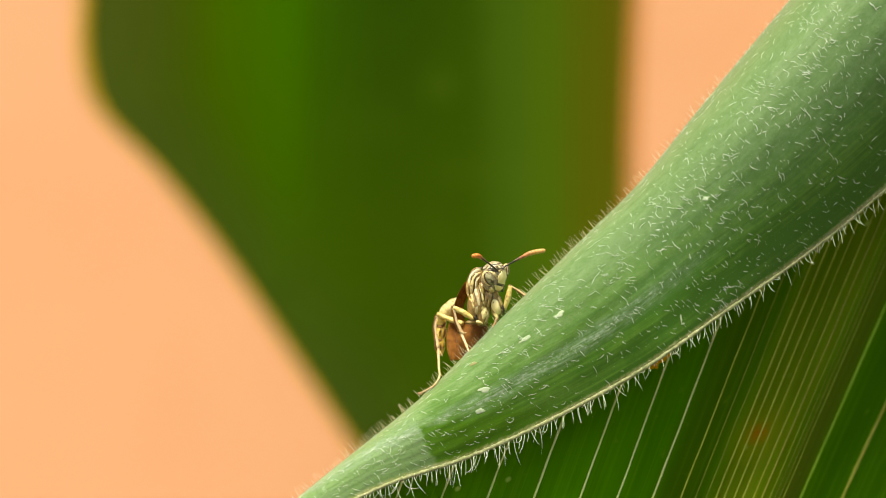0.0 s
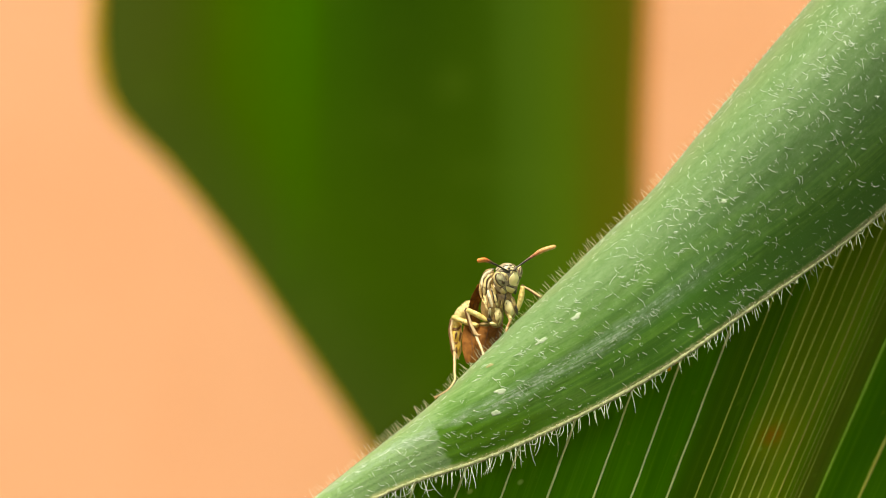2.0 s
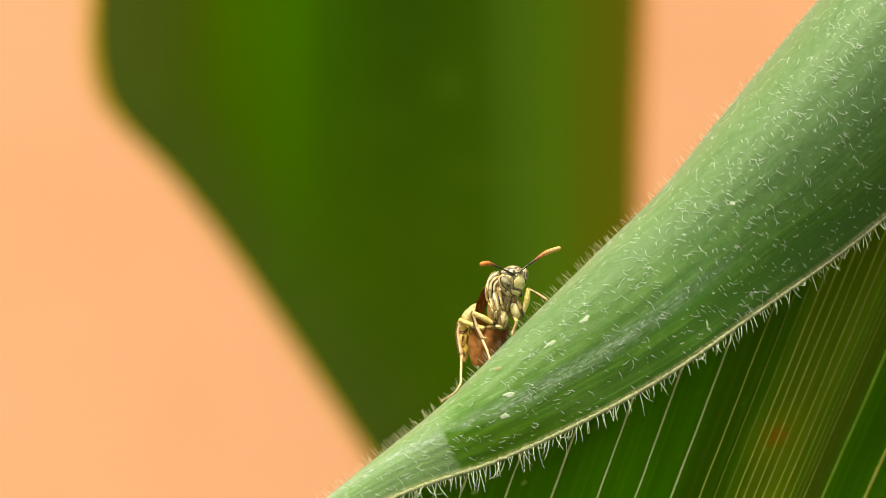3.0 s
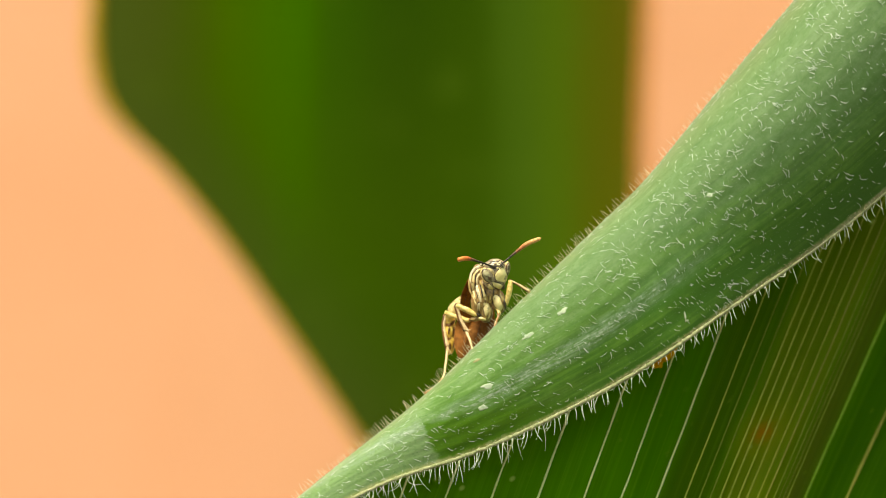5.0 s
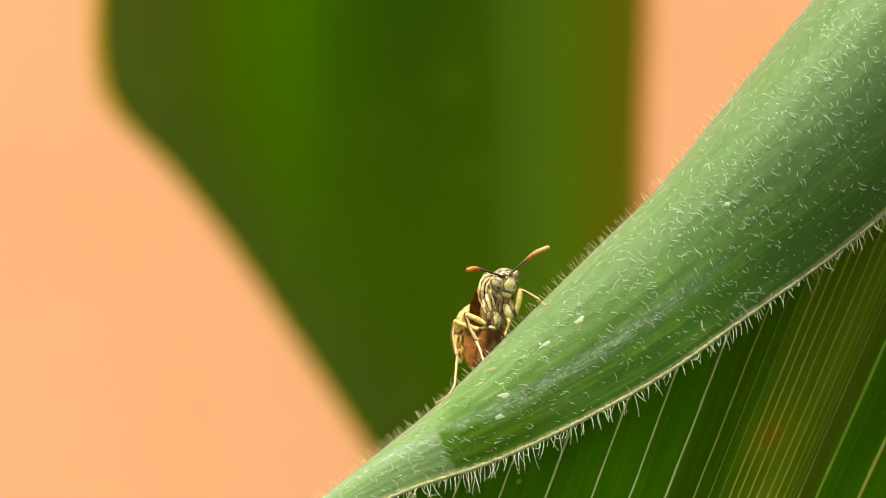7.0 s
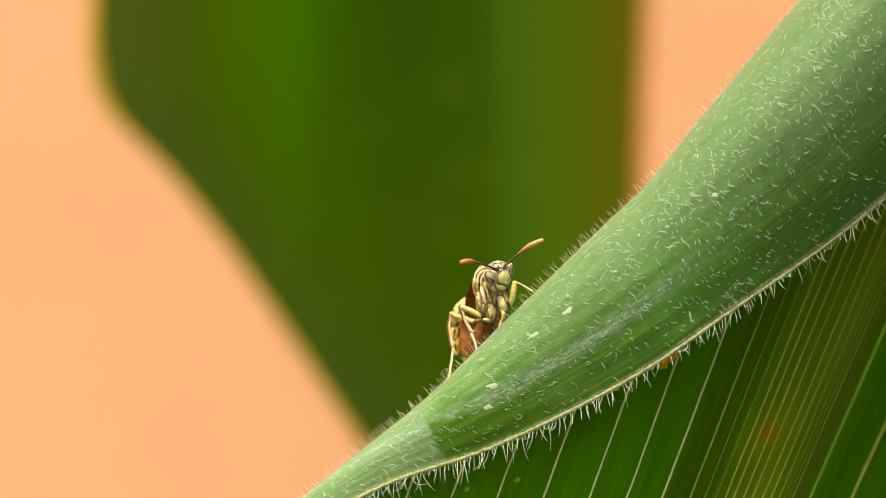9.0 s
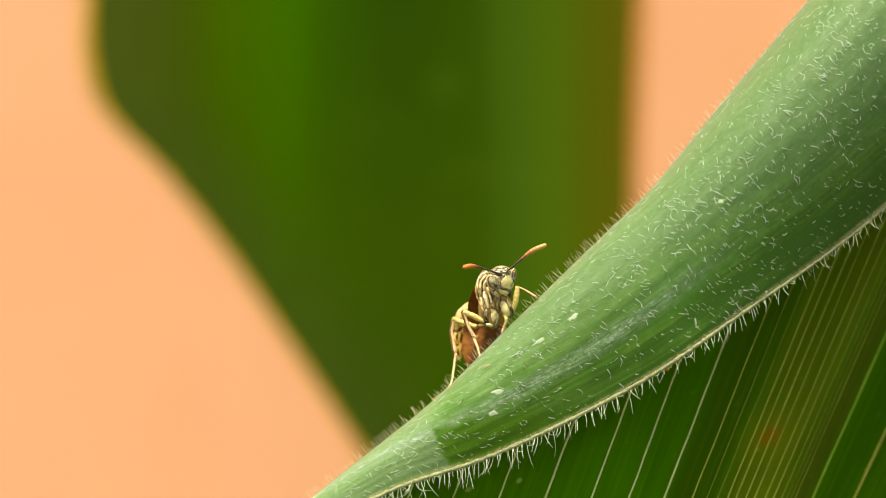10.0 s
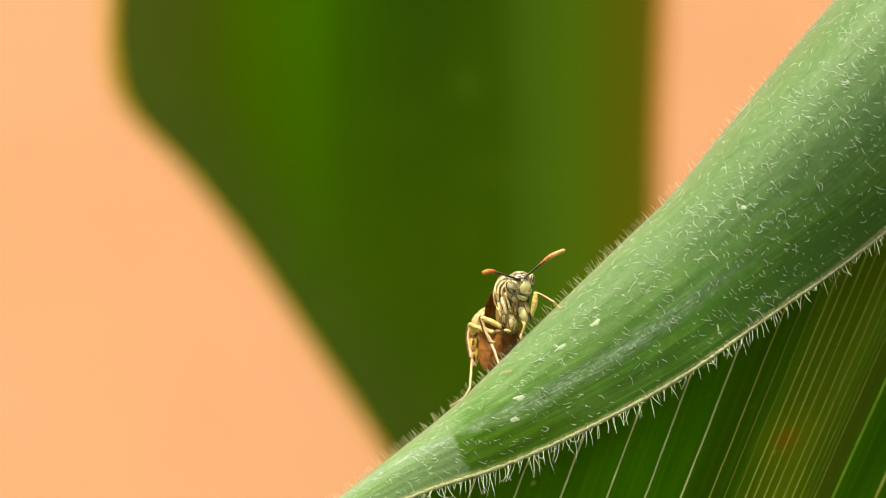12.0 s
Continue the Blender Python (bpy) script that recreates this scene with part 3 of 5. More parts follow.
def build_under_leaf():
    rng = random.Random(5)
    leaf = thing("maize_leaf", UNDER_HOME, "deep green maize leaf with pale parallel veins and an olive midrib", "leaf", "maize leaves")
    rows, cols = 120, 40
    verts, uvs = [], []
    for r in range(rows):
        a = -13 + 73 * r / (rows - 1)
        top = under_top(a)
        for c in range(cols):
            z = -34 + (top + 34) * c / (cols - 1)
            verts.append(under(a, z))
            uvs.append((a, z + 34))
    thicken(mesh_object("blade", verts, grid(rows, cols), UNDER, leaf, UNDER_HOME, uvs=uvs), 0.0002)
    wide = (-3.5, 0.5, 4.55, 8.65, 12.7, 16.05, 19.2)
    dim = (23.0, 23.95)
    gold = (21.7, 24.85, 25.6, 26.45)
    thin = (27.25, 28.2)
    for a, size, material in (*((a, 0.095, VEIN) for a in wide), *((a, 0.075, VEIN_DIM) for a in dim), *((a, 0.074, VEIN_GOLD) for a in gold), *((a, 0.066, VEIN_OLIVE) for a in thin),
                              (28.95, 0.066, VEIN_DRY), (29.65, 0.066, VEIN_DIM), (30.1, 0.06, VEIN_DIM), (30.5, 0.06, VEIN_DIM), (30.85, 0.09, VEIN_DIM), (32.45, 0.14, VEIN_LIME), (36.2, 0.15, VEIN_DRY), (40.5, 0.12, VEIN_LIME)):
        top = under_top(a) - 0.5
        pts = [under(a + 0.05 * noise.noise((i * 0.3, a, 4)), -33 + (top + 33) * i / 40, 0.10) for i in range(41)]
        v, f = tube(pts, [size * rng.uniform(0.9, 1.1) * MM * (1 + 0.25 * noise.noise((i * 0.4, a, 0))) for i in range(41)], 6)
        mesh_object("vein", v, f, material, leaf, UNDER_HOME)
    return leaf


# ---- the broad leaf far behind ----
FAR = -640.0
FAR_HOME = site(-5.0, 10.0, FAR)
FAR_LEFT = [(-31.6, 60.0), (-31.2, 40.0), (-30.0, 29.0), (-30.75, 22.0), (-30.75, 16.5), (-29.2, 12.05), (-24.2, 6.8), (-19.2, 0.55), (-14.2, -6.7), (-6.7, -17.95), (2.3, -31.95)]
FAR_RIGHT = [(52.0, 62.0), (26.0, 45.0), (18.6, 32.0), (18.2, 22.0), (17.8, 12.0), (17.5, 2.0), (17.1, -8.0), (15.8, -16.0), (13.8, -23.0), (9.0, -28.5), (2.4, -32.0)]


def far_wave(x):
    s = (x + 31) / 49
    return 4.0 * math.cos((s - 0.4) * 4.6) + 0.8 * math.sin(s * 17) - 5 * s


def build_far_leaf():
    leaf = thing("maize_leaf", FAR_HOME, "broad dark green maize leaf with a dry brown edge", "leaf", "maize leaves")
    rows, cols = 90, 70
    verts, uvs = [], []
    for r in range(rows):
        t = r / (rows - 1)
        lx, lz = spline(FAR_LEFT, t)
        rx, rz = spline(FAR_RIGHT, t)
        for c in range(cols):
            s = c / (cols - 1)
            x, z = lx + (rx - lx) * s, lz + (rz - lz) * s
            wave = far_wave(x)
            verts.append(site(x, z, FAR + wave))
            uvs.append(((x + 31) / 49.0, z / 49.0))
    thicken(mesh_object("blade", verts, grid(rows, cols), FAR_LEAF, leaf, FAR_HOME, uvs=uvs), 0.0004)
    # left edge takes the yellow-orange glow of its blurred rim as colour
    for name, c, lift, size, material in (("edge", 0, 0.0, 3.0, EDGE_GLOW), ("edge", cols - 1, 0.0, 2.8, EDGE_DRY), ("midrib", None, 0.6, 2.4, RIB)):
        pts = [verts[r * cols + c] for r in range(rows - 1)] if c is not None else [site(-13.6, 58 - 0.7 * r, FAR + far_wave(-13.6) + lift) for r in range(rows - 1)]
        v, f = tube(pts, [size * MM * (1.0 if r < 0.42 * rows else max(0.42, 1.0 - 5.0 * (r / rows - 0.42))) for r in range(rows - 1)], 8)
        mesh_object(name, v, f, material, leaf, FAR_HOME)
    return leaf


# ---- stalks outside the view that carry the leaves ----
def build_stalk(x, y, top):
    home = Vector((x, y, -0.02))
    stalk = thing("maize_stalk", home, "upright green maize stalk rooted in the soil", "plant stalk", "maize stalks")
    count = 90
    pts = [home + Vector((0.004 * math.sin(i * 0.09), 0.003 * math.cos(i * 0.07), (top + 0.02) * i / count)) for i in range(count + 1)]
    radii = [0.0105 - 0.003 * i / count + (0.0016 if i % 15 == 0 else 0.0) for i in range(count + 1)]
    v, f = tube(pts, radii, 20)
    mesh_object("stem", v, f, STALK, stalk, home)


build_setting()
build_stalk(0.079, 0.151, 1.35)
build_stalk(0.294, 0.812, 1.85)
front_leaf = build_downy_leaf()
under_leaf = build_under_leaf()
far_leaf = build_far_leaf()


# ---- the insect ----
WASP_HOME = LEAF_HOME - Vector((0, 1.8 * MM, 0))
GRAIN = 0.05                      # one step of the insect's plan, in millimetres


def spot(i, j, near):
    """A place on the insect: steps to the right of and above its foothold, and millimetres before the plane of the insect."""
    return site(3.3 + i * GRAIN, -8.55 + j * GRAIN, near + 0.9)


def ball(verts, faces, centre, radii, turn=None, rings=12, sides=18, square=1.0):
    """Adds an ellipsoid with radii in steps of the plan; square below 1 fills out its corners."""
    pw = lambda x: math.copysign(abs(x) ** square, x)
    turn = turn or Matrix.Identity(3)
    start = len(verts)
    for r in range(rings + 1):
        p = math.pi * r / rings
        for k in range(sides):
            q = 2 * math.pi * k / sides
            local = Vector((radii[0] * pw(math.sin(p)) * pw(math.cos(q)), radii[1] * pw(math.sin(p)) * pw(math.sin(q)), radii[2] * pw(math.cos(p))))
            verts.append(centre + turn @ local * GRAIN * MM)
    for r in range(rings):
        for k in range(sides):
            k2 = (k + 1) % sides
            faces.append((start + r * sides + k, start + (r + 1) * sides + k, start + (r + 1) * sides + k2, start + r * sides + k2))


def smooth_path(points, count):
    return [spline([tuple(p) for p in points], i / (count - 1)) for i in range(count)]


def insect_material(name, light, dark, mark, amount, roughness=0.35, scale=1500.0, translucent=0.0, gloss=0.12):
    """Chitin: two tones of one colour with darker fine markings and a waxy gloss."""
    n = Nodes(name, roughness, 0.5)
    where = n.coords("Object")
    tone = n.ramp(n.noise(where, scale, 4.0), (0.35, dark), (0.62, light))
    lines = n.ramp(n.noise(where, scale * 1.7, 5.0, 0.7), (0.36, 1.0), (0.44, 0.0))
    c = n.mix(n.math("MULTIPLY", lines, amount), tone, mark)
    n.colour(c)
    n.bump(n.noise(where, scale * 5.0), 0.35, 0.00004)
    n.set(n.bsdf, "Coat Weight", gloss)
    n.set(n.bsdf, "Specular IOR Level", 0.5 if gloss else 0.08)
    n.set(n.bsdf, "Coat Roughness", 0.2)
    if translucent:
        n.translucent(c, translucent)
    return n.mat


def eye_material():
    n = Nodes("compound_eye", 0.36, 0.3)
    where = n.coords("Object", (1, 1, 1), (0, 0.5, 0))
    blot = n.noise(n.coords("Object", (2200, 2200, 3600), (0, 0.6, 0)), 1.0, 2.0)
    n.colour(n.ramp(blot, (0.36, (0.050, 0.046, 0.022)), (0.47, (0.21, 0.20, 0.100)), (0.70, (0.42, 0.40, 0.235))))
    n.bump(n.noise(where, 22000.0, 0.0), 0.3, 0.00001)
    return n.mat


def antenna_material(kind, tones):
    """Colour runs from black at the root over rust to the tip: one tone for two segments."""
    mats = []
    for k, c in enumerate(tones):
        mats.append(insect_material("antenna_" + kind + "_" + "abcdef"[k], c, tuple(x * 0.75 for x in c), tuple(x * 0.5 for x in c), 0.3, 0.4, 4000.0))
    return mats


FACE = insect_material("face_yellow", (0.86, 0.76, 0.38), (0.78, 0.66, 0.28), (0.40, 0.26, 0.06), 0.15, scale=1500.0)
YELLOW = insect_material("chitin_yellow", (0.82, 0.67, 0.25), (0.54, 0.38, 0.10), (0.14, 0.06, 0.015), 0.7, scale=3000.0)
GOLDEN = insect_material("chitin_golden", (0.85, 0.63, 0.15), (0.66, 0.42, 0.07), (0.26, 0.11, 0.015), 0.6, scale=2200.0)
CREAM = insect_material("chitin_cream", (0.72, 0.57, 0.23), (0.42, 0.29, 0.09), (0.05, 0.025, 0.008), 0.85, scale=2800.0)
IVORY = insect_material("chitin_ivory", (0.86, 0.78, 0.50), (0.50, 0.41, 0.22), (0.14, 0.09, 0.035), 0.7, scale=3000.0)
PALE = insect_material("chitin_pale", (0.84, 0.72, 0.35), (0.46, 0.35, 0.13), (0.10, 0.055, 0.018), 0.75, scale=3000.0)
BROWN = insect_material("chitin_brown", (0.10, 0.045, 0.016), (0.045, 0.020, 0.008), (0.02, 0.01, 0.005), 0.5)
BLACK = insect_material("chitin_black", (0.030, 0.022, 0.012), (0.014, 0.010, 0.006), (0.008, 0.006, 0.004), 0.3)
VERTEX = insect_material("chitin_mottled", (0.52, 0.47, 0.35), (0.15, 0.115, 0.07), (0.03, 0.02, 0.012), 0.85, scale=4200.0)
GREY = insect_material("chitin_grey", (0.46, 0.40, 0.25), (0.20, 0.16, 0.09), (0.04, 0.026, 0.014), 0.85, scale=5200.0)
WING = insect_material("wing_brown", (0.33, 0.135, 0.030), (0.19, 0.072, 0.016), (0.12, 0.048, 0.012), 0.7, 0.6, 2000.0, 0.35, gloss=0.0)
TARSUS = insect_material("leg_straw", (0.78, 0.61, 0.36), (0.58, 0.40, 0.20), (0.34, 0.17, 0.06), 0.45, scale=3000.0)
FOOT = insect_material("foot_orange", (0.70, 0.43, 0.23), (0.52, 0.27, 0.12), (0.30, 0.12, 0.04), 0.3)
AMBER = insect_material("chitin_amber", (0.20, 0.085, 0.018), (0.08, 0.032, 0.008), (0.03, 0.014, 0.006), 0.6, scale=3600.0)
TAN = insect_material("chitin_tan", (0.40, 0.27, 0.10), (0.19, 0.115, 0.038), (0.05, 0.025, 0.01), 0.8, scale=3600.0, gloss=0.1)
HUSK = insect_material("husk_orange", (0.95, 0.60, 0.015), (0.86, 0.46, 0.008), (0.42, 0.18, 0.006), 0.5, 0.6, 2200.0, 0.4, gloss=0.0)
EYE_MATERIAL = eye_material()
ORANGE_TIP = antenna_material("orange", ((0.03, 0.022, 0.014), (0.06, 0.028, 0.014), (0.16, 0.050, 0.018), (0.50, 0.115, 0.025), (0.72, 0.19, 0.035), (0.76, 0.25, 0.05)))
TAN_TIP = antenna_material("tan", ((0.03, 0.022, 0.014), (0.08, 0.040, 0.020), (0.30, 0.105, 0.035), (0.56, 0.21, 0.065), (0.72, 0.33, 0.11), (0.80, 0.43, 0.15)))
HEAD_HOME = spot(30, 120, 2.0)


def foothold(i, j, lift=0.15):
    """A place on the insect's plan that lies on the downy leaf, or beside its crest."""
    u, t = leaf_place(3.3 + i * GRAIN, -8.55 + j * GRAIN)
    p = downy(u, t)
    return site(3.3 + i * GRAIN, -8.55 + j * GRAIN, FOCUS - (p - EYE).y / MM + lift)


def wasp_piece(name, parent, material, home, balls=(), tubes=(), label="", uneven=0.9):
    """One mesh of the insect from ellipsoids (centre, radii, turn) and tubes (places, radii in steps)."""
    v, f = [], []
    for centre, radii, turn, *square in balls:
        ball(v, f, centre, radii, turn, 14, 20, *square)
    for points, radii in tubes:
        count = max(10, 4 * len(points))
        sizes = smooth_path([(r,) for r in radii], count)
        tube(smooth_path(points, count), [s[0] * GRAIN * MM for s in sizes], 10, v, f)
    # no chitin is quite even
    v = [Vector(p) + Vector((noise.noise(Vector(p) * 2900), noise.noise(Vector(p) * 2900 + Vector((7, 0, 0))), noise.noise(Vector(p) * 2900 + Vector((0, 7, 0))))) * uneven * GRAIN * MM for p in v]
    return mesh_object(name, v, f, material, parent, home, label)


class Body:
    """Ellipsoids of the insect's body, in steps of its plan (x and y from 850, 612) and millimetres of depth; plates lie on their front."""

    def __init__(self, *balls):
        self.balls = balls            # x, y, near, half width, half height, half depth, lean in degrees

    def shapes(self):
        return [(spot(x - 850, 612 - y, near), (wide, deep, high), pose(0, 0, 0, 0, lean, 0).to_3x3(), 0.95) for x, y, near, wide, high, deep, lean in self.balls]

    def front(self, x, y):
        best = -9.0
        for bx, by, near, wide, high, deep, lean in self.balls:
            c, q = math.cos(radians(lean)), math.sin(radians(lean))
            dx, dz = x - bx, by - y
            u, v = (dx * c - dz * q) / wide, (dx * q + dz * c) / high
            w = 1 - u * u - v * v
            best = max(best, near + deep * GRAIN * (math.sqrt(w) if w > 0 else max(w * 0.7, -0.6)))
        return best


def plate(name, parent, material, body, outline, dome=0.12, label="", home=None, lift=0.03):
    """A domed shield of chitin with rounded rims, lying on a body within an outline of its plan."""
    home = home or WASP_HOME
    n = 28
    ring = []
    for k in range(n):
        f = k / n * len(outline)
        i = int(f)
        p = [outline[(i + d) % len(outline)] for d in (-1, 0, 1, 2)]
        f -= i
        ring.append([0.5 * (2 * p[1][a] + (p[2][a] - p[0][a]) * f + (2 * p[0][a] - 5 * p[1][a] + 4 * p[2][a] - p[3][a]) * f * f + (3 * p[1][a] - p[0][a] - 3 * p[2][a] + p[3][a]) * f ** 3) for a in (0, 1)])
    cx, cy = sum(p[0] for p in ring) / n, sum(p[1] for p in ring) / n
    size = sum(math.dist(p, (cx, cy)) for p in ring) / n
    dome = dome * min(1.0, size / 9.0)
    verts, faces = [], []
    for r, drop in ((0.96, -0.05), (0.93, 0.0), (0.85, 0.0), (0.7, 0.0), (0.45, 0.0), (0.2, 0.0), (0.01, 0.0)):
        for x, y in ring:
            px, py = cx + (x - cx) * r, cy + (y - cy) * r
            px += 0.5 * noise.noise((px * 0.25, py * 0.25, 3.0))
            verts.append(spot(px - 850, 612 - py, body.front(px, py) + lift + drop + dome * (1 - r ** 2.4) + 0.02 * noise.noise((px * 0.3, py * 0.3, 8.0))))
    for r in range(6):
        for k in range(n):
            k2 = (k + 1) % n
            faces.append((r * n + k, r * n + k2, (r + 1) * n + k2, (r + 1) * n + k))
    return mesh_object(name, verts, faces, material, parent, home, label)


def swell(outline, by):
    """An outline drawn larger about its middle, for the dark seam round a plate."""
    cx, cy = sum(p[0] for p in outline) / len(outline), sum(p[1] for p in outline) / len(outline)
    size = sum(math.dist(p, (cx, cy)) for p in outline) / len(outline)
    return [(cx + (x - cx) * (1 + by / size), cy + (y - cy) * (1 + by / size)) for x, y in outline]


def strip(x0, y0, x1, y1, w0, w1, bow=0.0):
    """The outline of a slender plate from one place to another, with its two half widths and a sideways bow."""
    dx, dy = x1 - x0, y1 - y0
    run = math.hypot(dx, dy)
    nx, ny = -dy / run, dx / run
    mx, my, wm = (x0 + x1) / 2 + nx * bow, (y0 + y1) / 2 + ny * bow, (w0 + w1) * 0.56
    return [(x0 - dx / run * w0 * 0.6, y0 - dy / run * w0 * 0.6), (x0 + nx * w0, y0 + ny * w0), (mx + nx * wm, my + ny * wm), (x1 + nx * w1, y1 + ny * w1),
            (x1 + dx / run * w1 * 0.6, y1 + dy / run * w1 * 0.6), (x1 - nx * w1, y1 - ny * w1), (mx - nx * wm, my - ny * wm), (x0 - nx * w0, y0 - ny * w0)]


HEAD = Body((882, 490, 2.0, 22, 24, 17, 0), (888, 503, 2.0, 13, 15, 12, 10), (871, 503, 1.9, 11, 19, 14, -25))


def build_head(wasp):
    head = wasp_piece("head", wasp, GREY, HEAD_HOME, HEAD.shapes(), label="grey and tan head under cream and yellow plates", uneven=0.3)
    head.location = HEAD_HOME - WASP_HOME

    def shield(name, material, outline, dome=0.12, label="", lift=0.03):
        plate(name, head, material, HEAD, outline, dome, label, HEAD_HOME, lift)

    def bulb(name, material, x, y, near, radii, lean, label=""):
        wasp_piece(name, head, material, HEAD_HOME, [(spot(x - 850, 612 - y, near), radii, pose(0, 0, 0, 0, lean, 0).to_3x3())], label=label, uneven=0.15)

    # the eye that looks at the viewer, with its pale rim, and the other, seen edge on
    bulb("eye_rim", PALE, 866.5, 496.0, 2.42, (9.9, 5.6, 15.0), -34)
    bulb("eye_line", BROWN, 866.8, 496.2, 2.50, (8.6, 5.3, 13.6), -34)
    bulb("eye", EYE_MATERIAL, 867.0, 496.3, 2.54, (7.7, 5.3, 12.5), -34, "large greyish green eye")
    bulb("eye_band", BROWN, 869.3, 499.0, 2.575, (3.0, 4.75, 7.2), -34)
    bulb("eye_rim", PALE, 902.0, 484.5, 2.0, (6.0, 8.0, 14.0), 10)
    bulb("eye_line", BROWN, 903.2, 484.5, 2.12, (5.2, 7.0, 12.6), 10)
    bulb("eye", EYE_MATERIAL, 903.8, 484.5, 2.14, (4.6, 7.1, 11.9), 10, "large greyish green eye")
    shield("vertex", VERTEX, [(860, 477), (867, 470.5), (876, 466.5), (887, 466), (896, 469), (900, 474), (896, 479), (886, 478), (874, 480), (864, 482)], 0.10, "grey mottled crown")
    shield("vertex_mark", BLACK, strip(872, 472, 880, 470.5, 0.9, 0.8), 0.02, lift=0.13)
    shield("vertex_mark", BLACK, strip(866, 477, 874, 478, 0.8, 1.0), 0.02, lift=0.12)
    shield("vertex_mark", BLACK, strip(891, 469.5, 895, 474, 0.8, 0.7), 0.02, lift=0.13)
    for x0, y0, x1, y1 in ((861, 480, 866.5, 474), (876, 474.5, 883, 475.5), (884, 470.5, 889.5, 468.5), (880, 478.5, 886, 480), (893.5, 472.5, 898, 477), (869.5, 475.5, 874.5, 471.5)):
        shield("vertex_mark", BLACK, strip(x0, y0, x1, y1, 0.8, 0.6, 0.6), 0.02, lift=0.12)
    for x0, y0, x1, y1 in ((863, 479.5, 868.5, 474.5), (873, 476.5, 879, 477.5), (889, 471.5, 894, 472), (877, 470, 882, 468.8), (884, 475.5, 889, 477)):
        shield("vertex_fleck", IVORY, strip(x0, y0, x1, y1, 0.8, 0.9, -0.5), 0.02, lift=0.12)
    shield("orbit", PALE, [(866, 482), (875, 484), (880, 490), (878.5, 499), (875.5, 493), (871, 486)], 0.03)
    shield("orbit", PALE, [(894, 480), (898, 481), (899, 490), (895, 489), (892, 485)], 0.03)
    shield("brow", BLACK, [(868, 478), (876, 479), (882, 480), (882.5, 483.5), (876, 484), (869, 481)], 0.03, lift=0.06)
    shield("brow", BLACK, strip(887, 482.5, 887, 486.5, 0.8, 1.0), 0.02, lift=0.06)
    shield("brow", BLACK, strip(891.5, 476, 896, 481.5, 0.9, 0.7), 0.02, lift=0.08)
    for x, y in ((881, 474), (888.5, 473), (885, 477)):
        bulb("ocellus", PALE, x, y, HEAD.front(x, y) + 0.12, (1.5, 1.4, 1.5), 0)
    bulb("antenna_socket", PALE, 885.0, 482.6, HEAD.front(885, 483) + 0.03, (2.0, 1.8, 2.6), 0)
    bulb("antenna_socket", PALE, 890.0, 482.0, HEAD.front(890, 482) + 0.03, (1.8, 1.8, 2.4), 0)
    face = [(880, 497.5), (880.5, 493), (886.5, 485.5), (888.5, 482), (893.5, 481), (896.5, 483.5), (902.5, 492), (903, 498.5), (899.5, 506), (896.5, 508), (885, 505.5), (882, 503.5)]
    shield("face_seam", BROWN, swell(face, 0.7), 0.02, lift=0.04)
    shield("clypeus", FACE, face, 0.015, "pale yellow face plate", 0.06)
    jaw = [(876, 507), (882, 508.5), (890, 510.5), (895.5, 514.5), (892, 519.5), (885, 518.5), (878, 513.5)]
    shield("jaw_seam", BLACK, swell(jaw, 1.0), 0.06, lift=0.03)
    shield("mandible", FACE, jaw, 0.08, "pale yellow jaw", 0.07)
    shield("jaw_line", BLACK, strip(878, 505.5, 891, 509.5, 0.5, 0.6), 0.01, lift=0.07)
    shield("mouth", BLACK, [(896, 509), (900, 511), (901, 516.5), (898, 521.5), (894.5, 520), (896.5, 514.5)], 0.10, "dark mouth", 0.14)
    shield("gena_rim", BROWN, [(865, 510), (871.5, 509), (878, 514), (881, 521), (878.5, 530), (872, 525), (867, 518)], 0.04, lift=0.0)
    shield("gena", PALE, [(867.5, 511.5), (871.5, 510.8), (876.5, 515), (879, 521), (877, 527), (872.5, 523), (868.8, 517)], 0.10, lift=0.05)
    shield("gena", CREAM, [(855, 503), (858, 507), (862, 513), (864.5, 521), (861, 522), (857, 514), (854, 508)], 0.06)
    shield("cheek", PALE, [(900, 494), (904, 497), (903, 504), (900, 506.5), (899, 501)], 0.05)
    return head


def build_antenna(wasp, root, path, radii, tones):
    """A dark stem under which the flagellum's segments hang, rust to orange."""
    antenna = wasp_piece("antenna", wasp, BLACK, root, tubes=[(path[:3], radii[:3])], label="black feeler with an orange tip")
    antenna.location = root - WASP_HOME
    count = 12
    line = smooth_path(path[2:], count * 4 + 1)
    size = smooth_path([(r,) for r in radii[2:]], count * 4 + 1)
    for k in range(count):
        v, f = [], []
        pts = [Vector(p) for p in line[k * 4:k * 4 + 5]]
        bulge = (0.95, 1.0, 1.02, 1.0, 0.95)
        last = (0.95, 1.0, 0.95, 0.75, 0.25)
        tube(pts, [size[k * 4 + q][0] * GRAIN * MM * (last if k == count - 1 else bulge)[q] for q in range(5)], 10, v, f)
        mesh_object("segment", v, f, tones[min(5, (k + 1) // 2)], antenna, root)
    return antenna


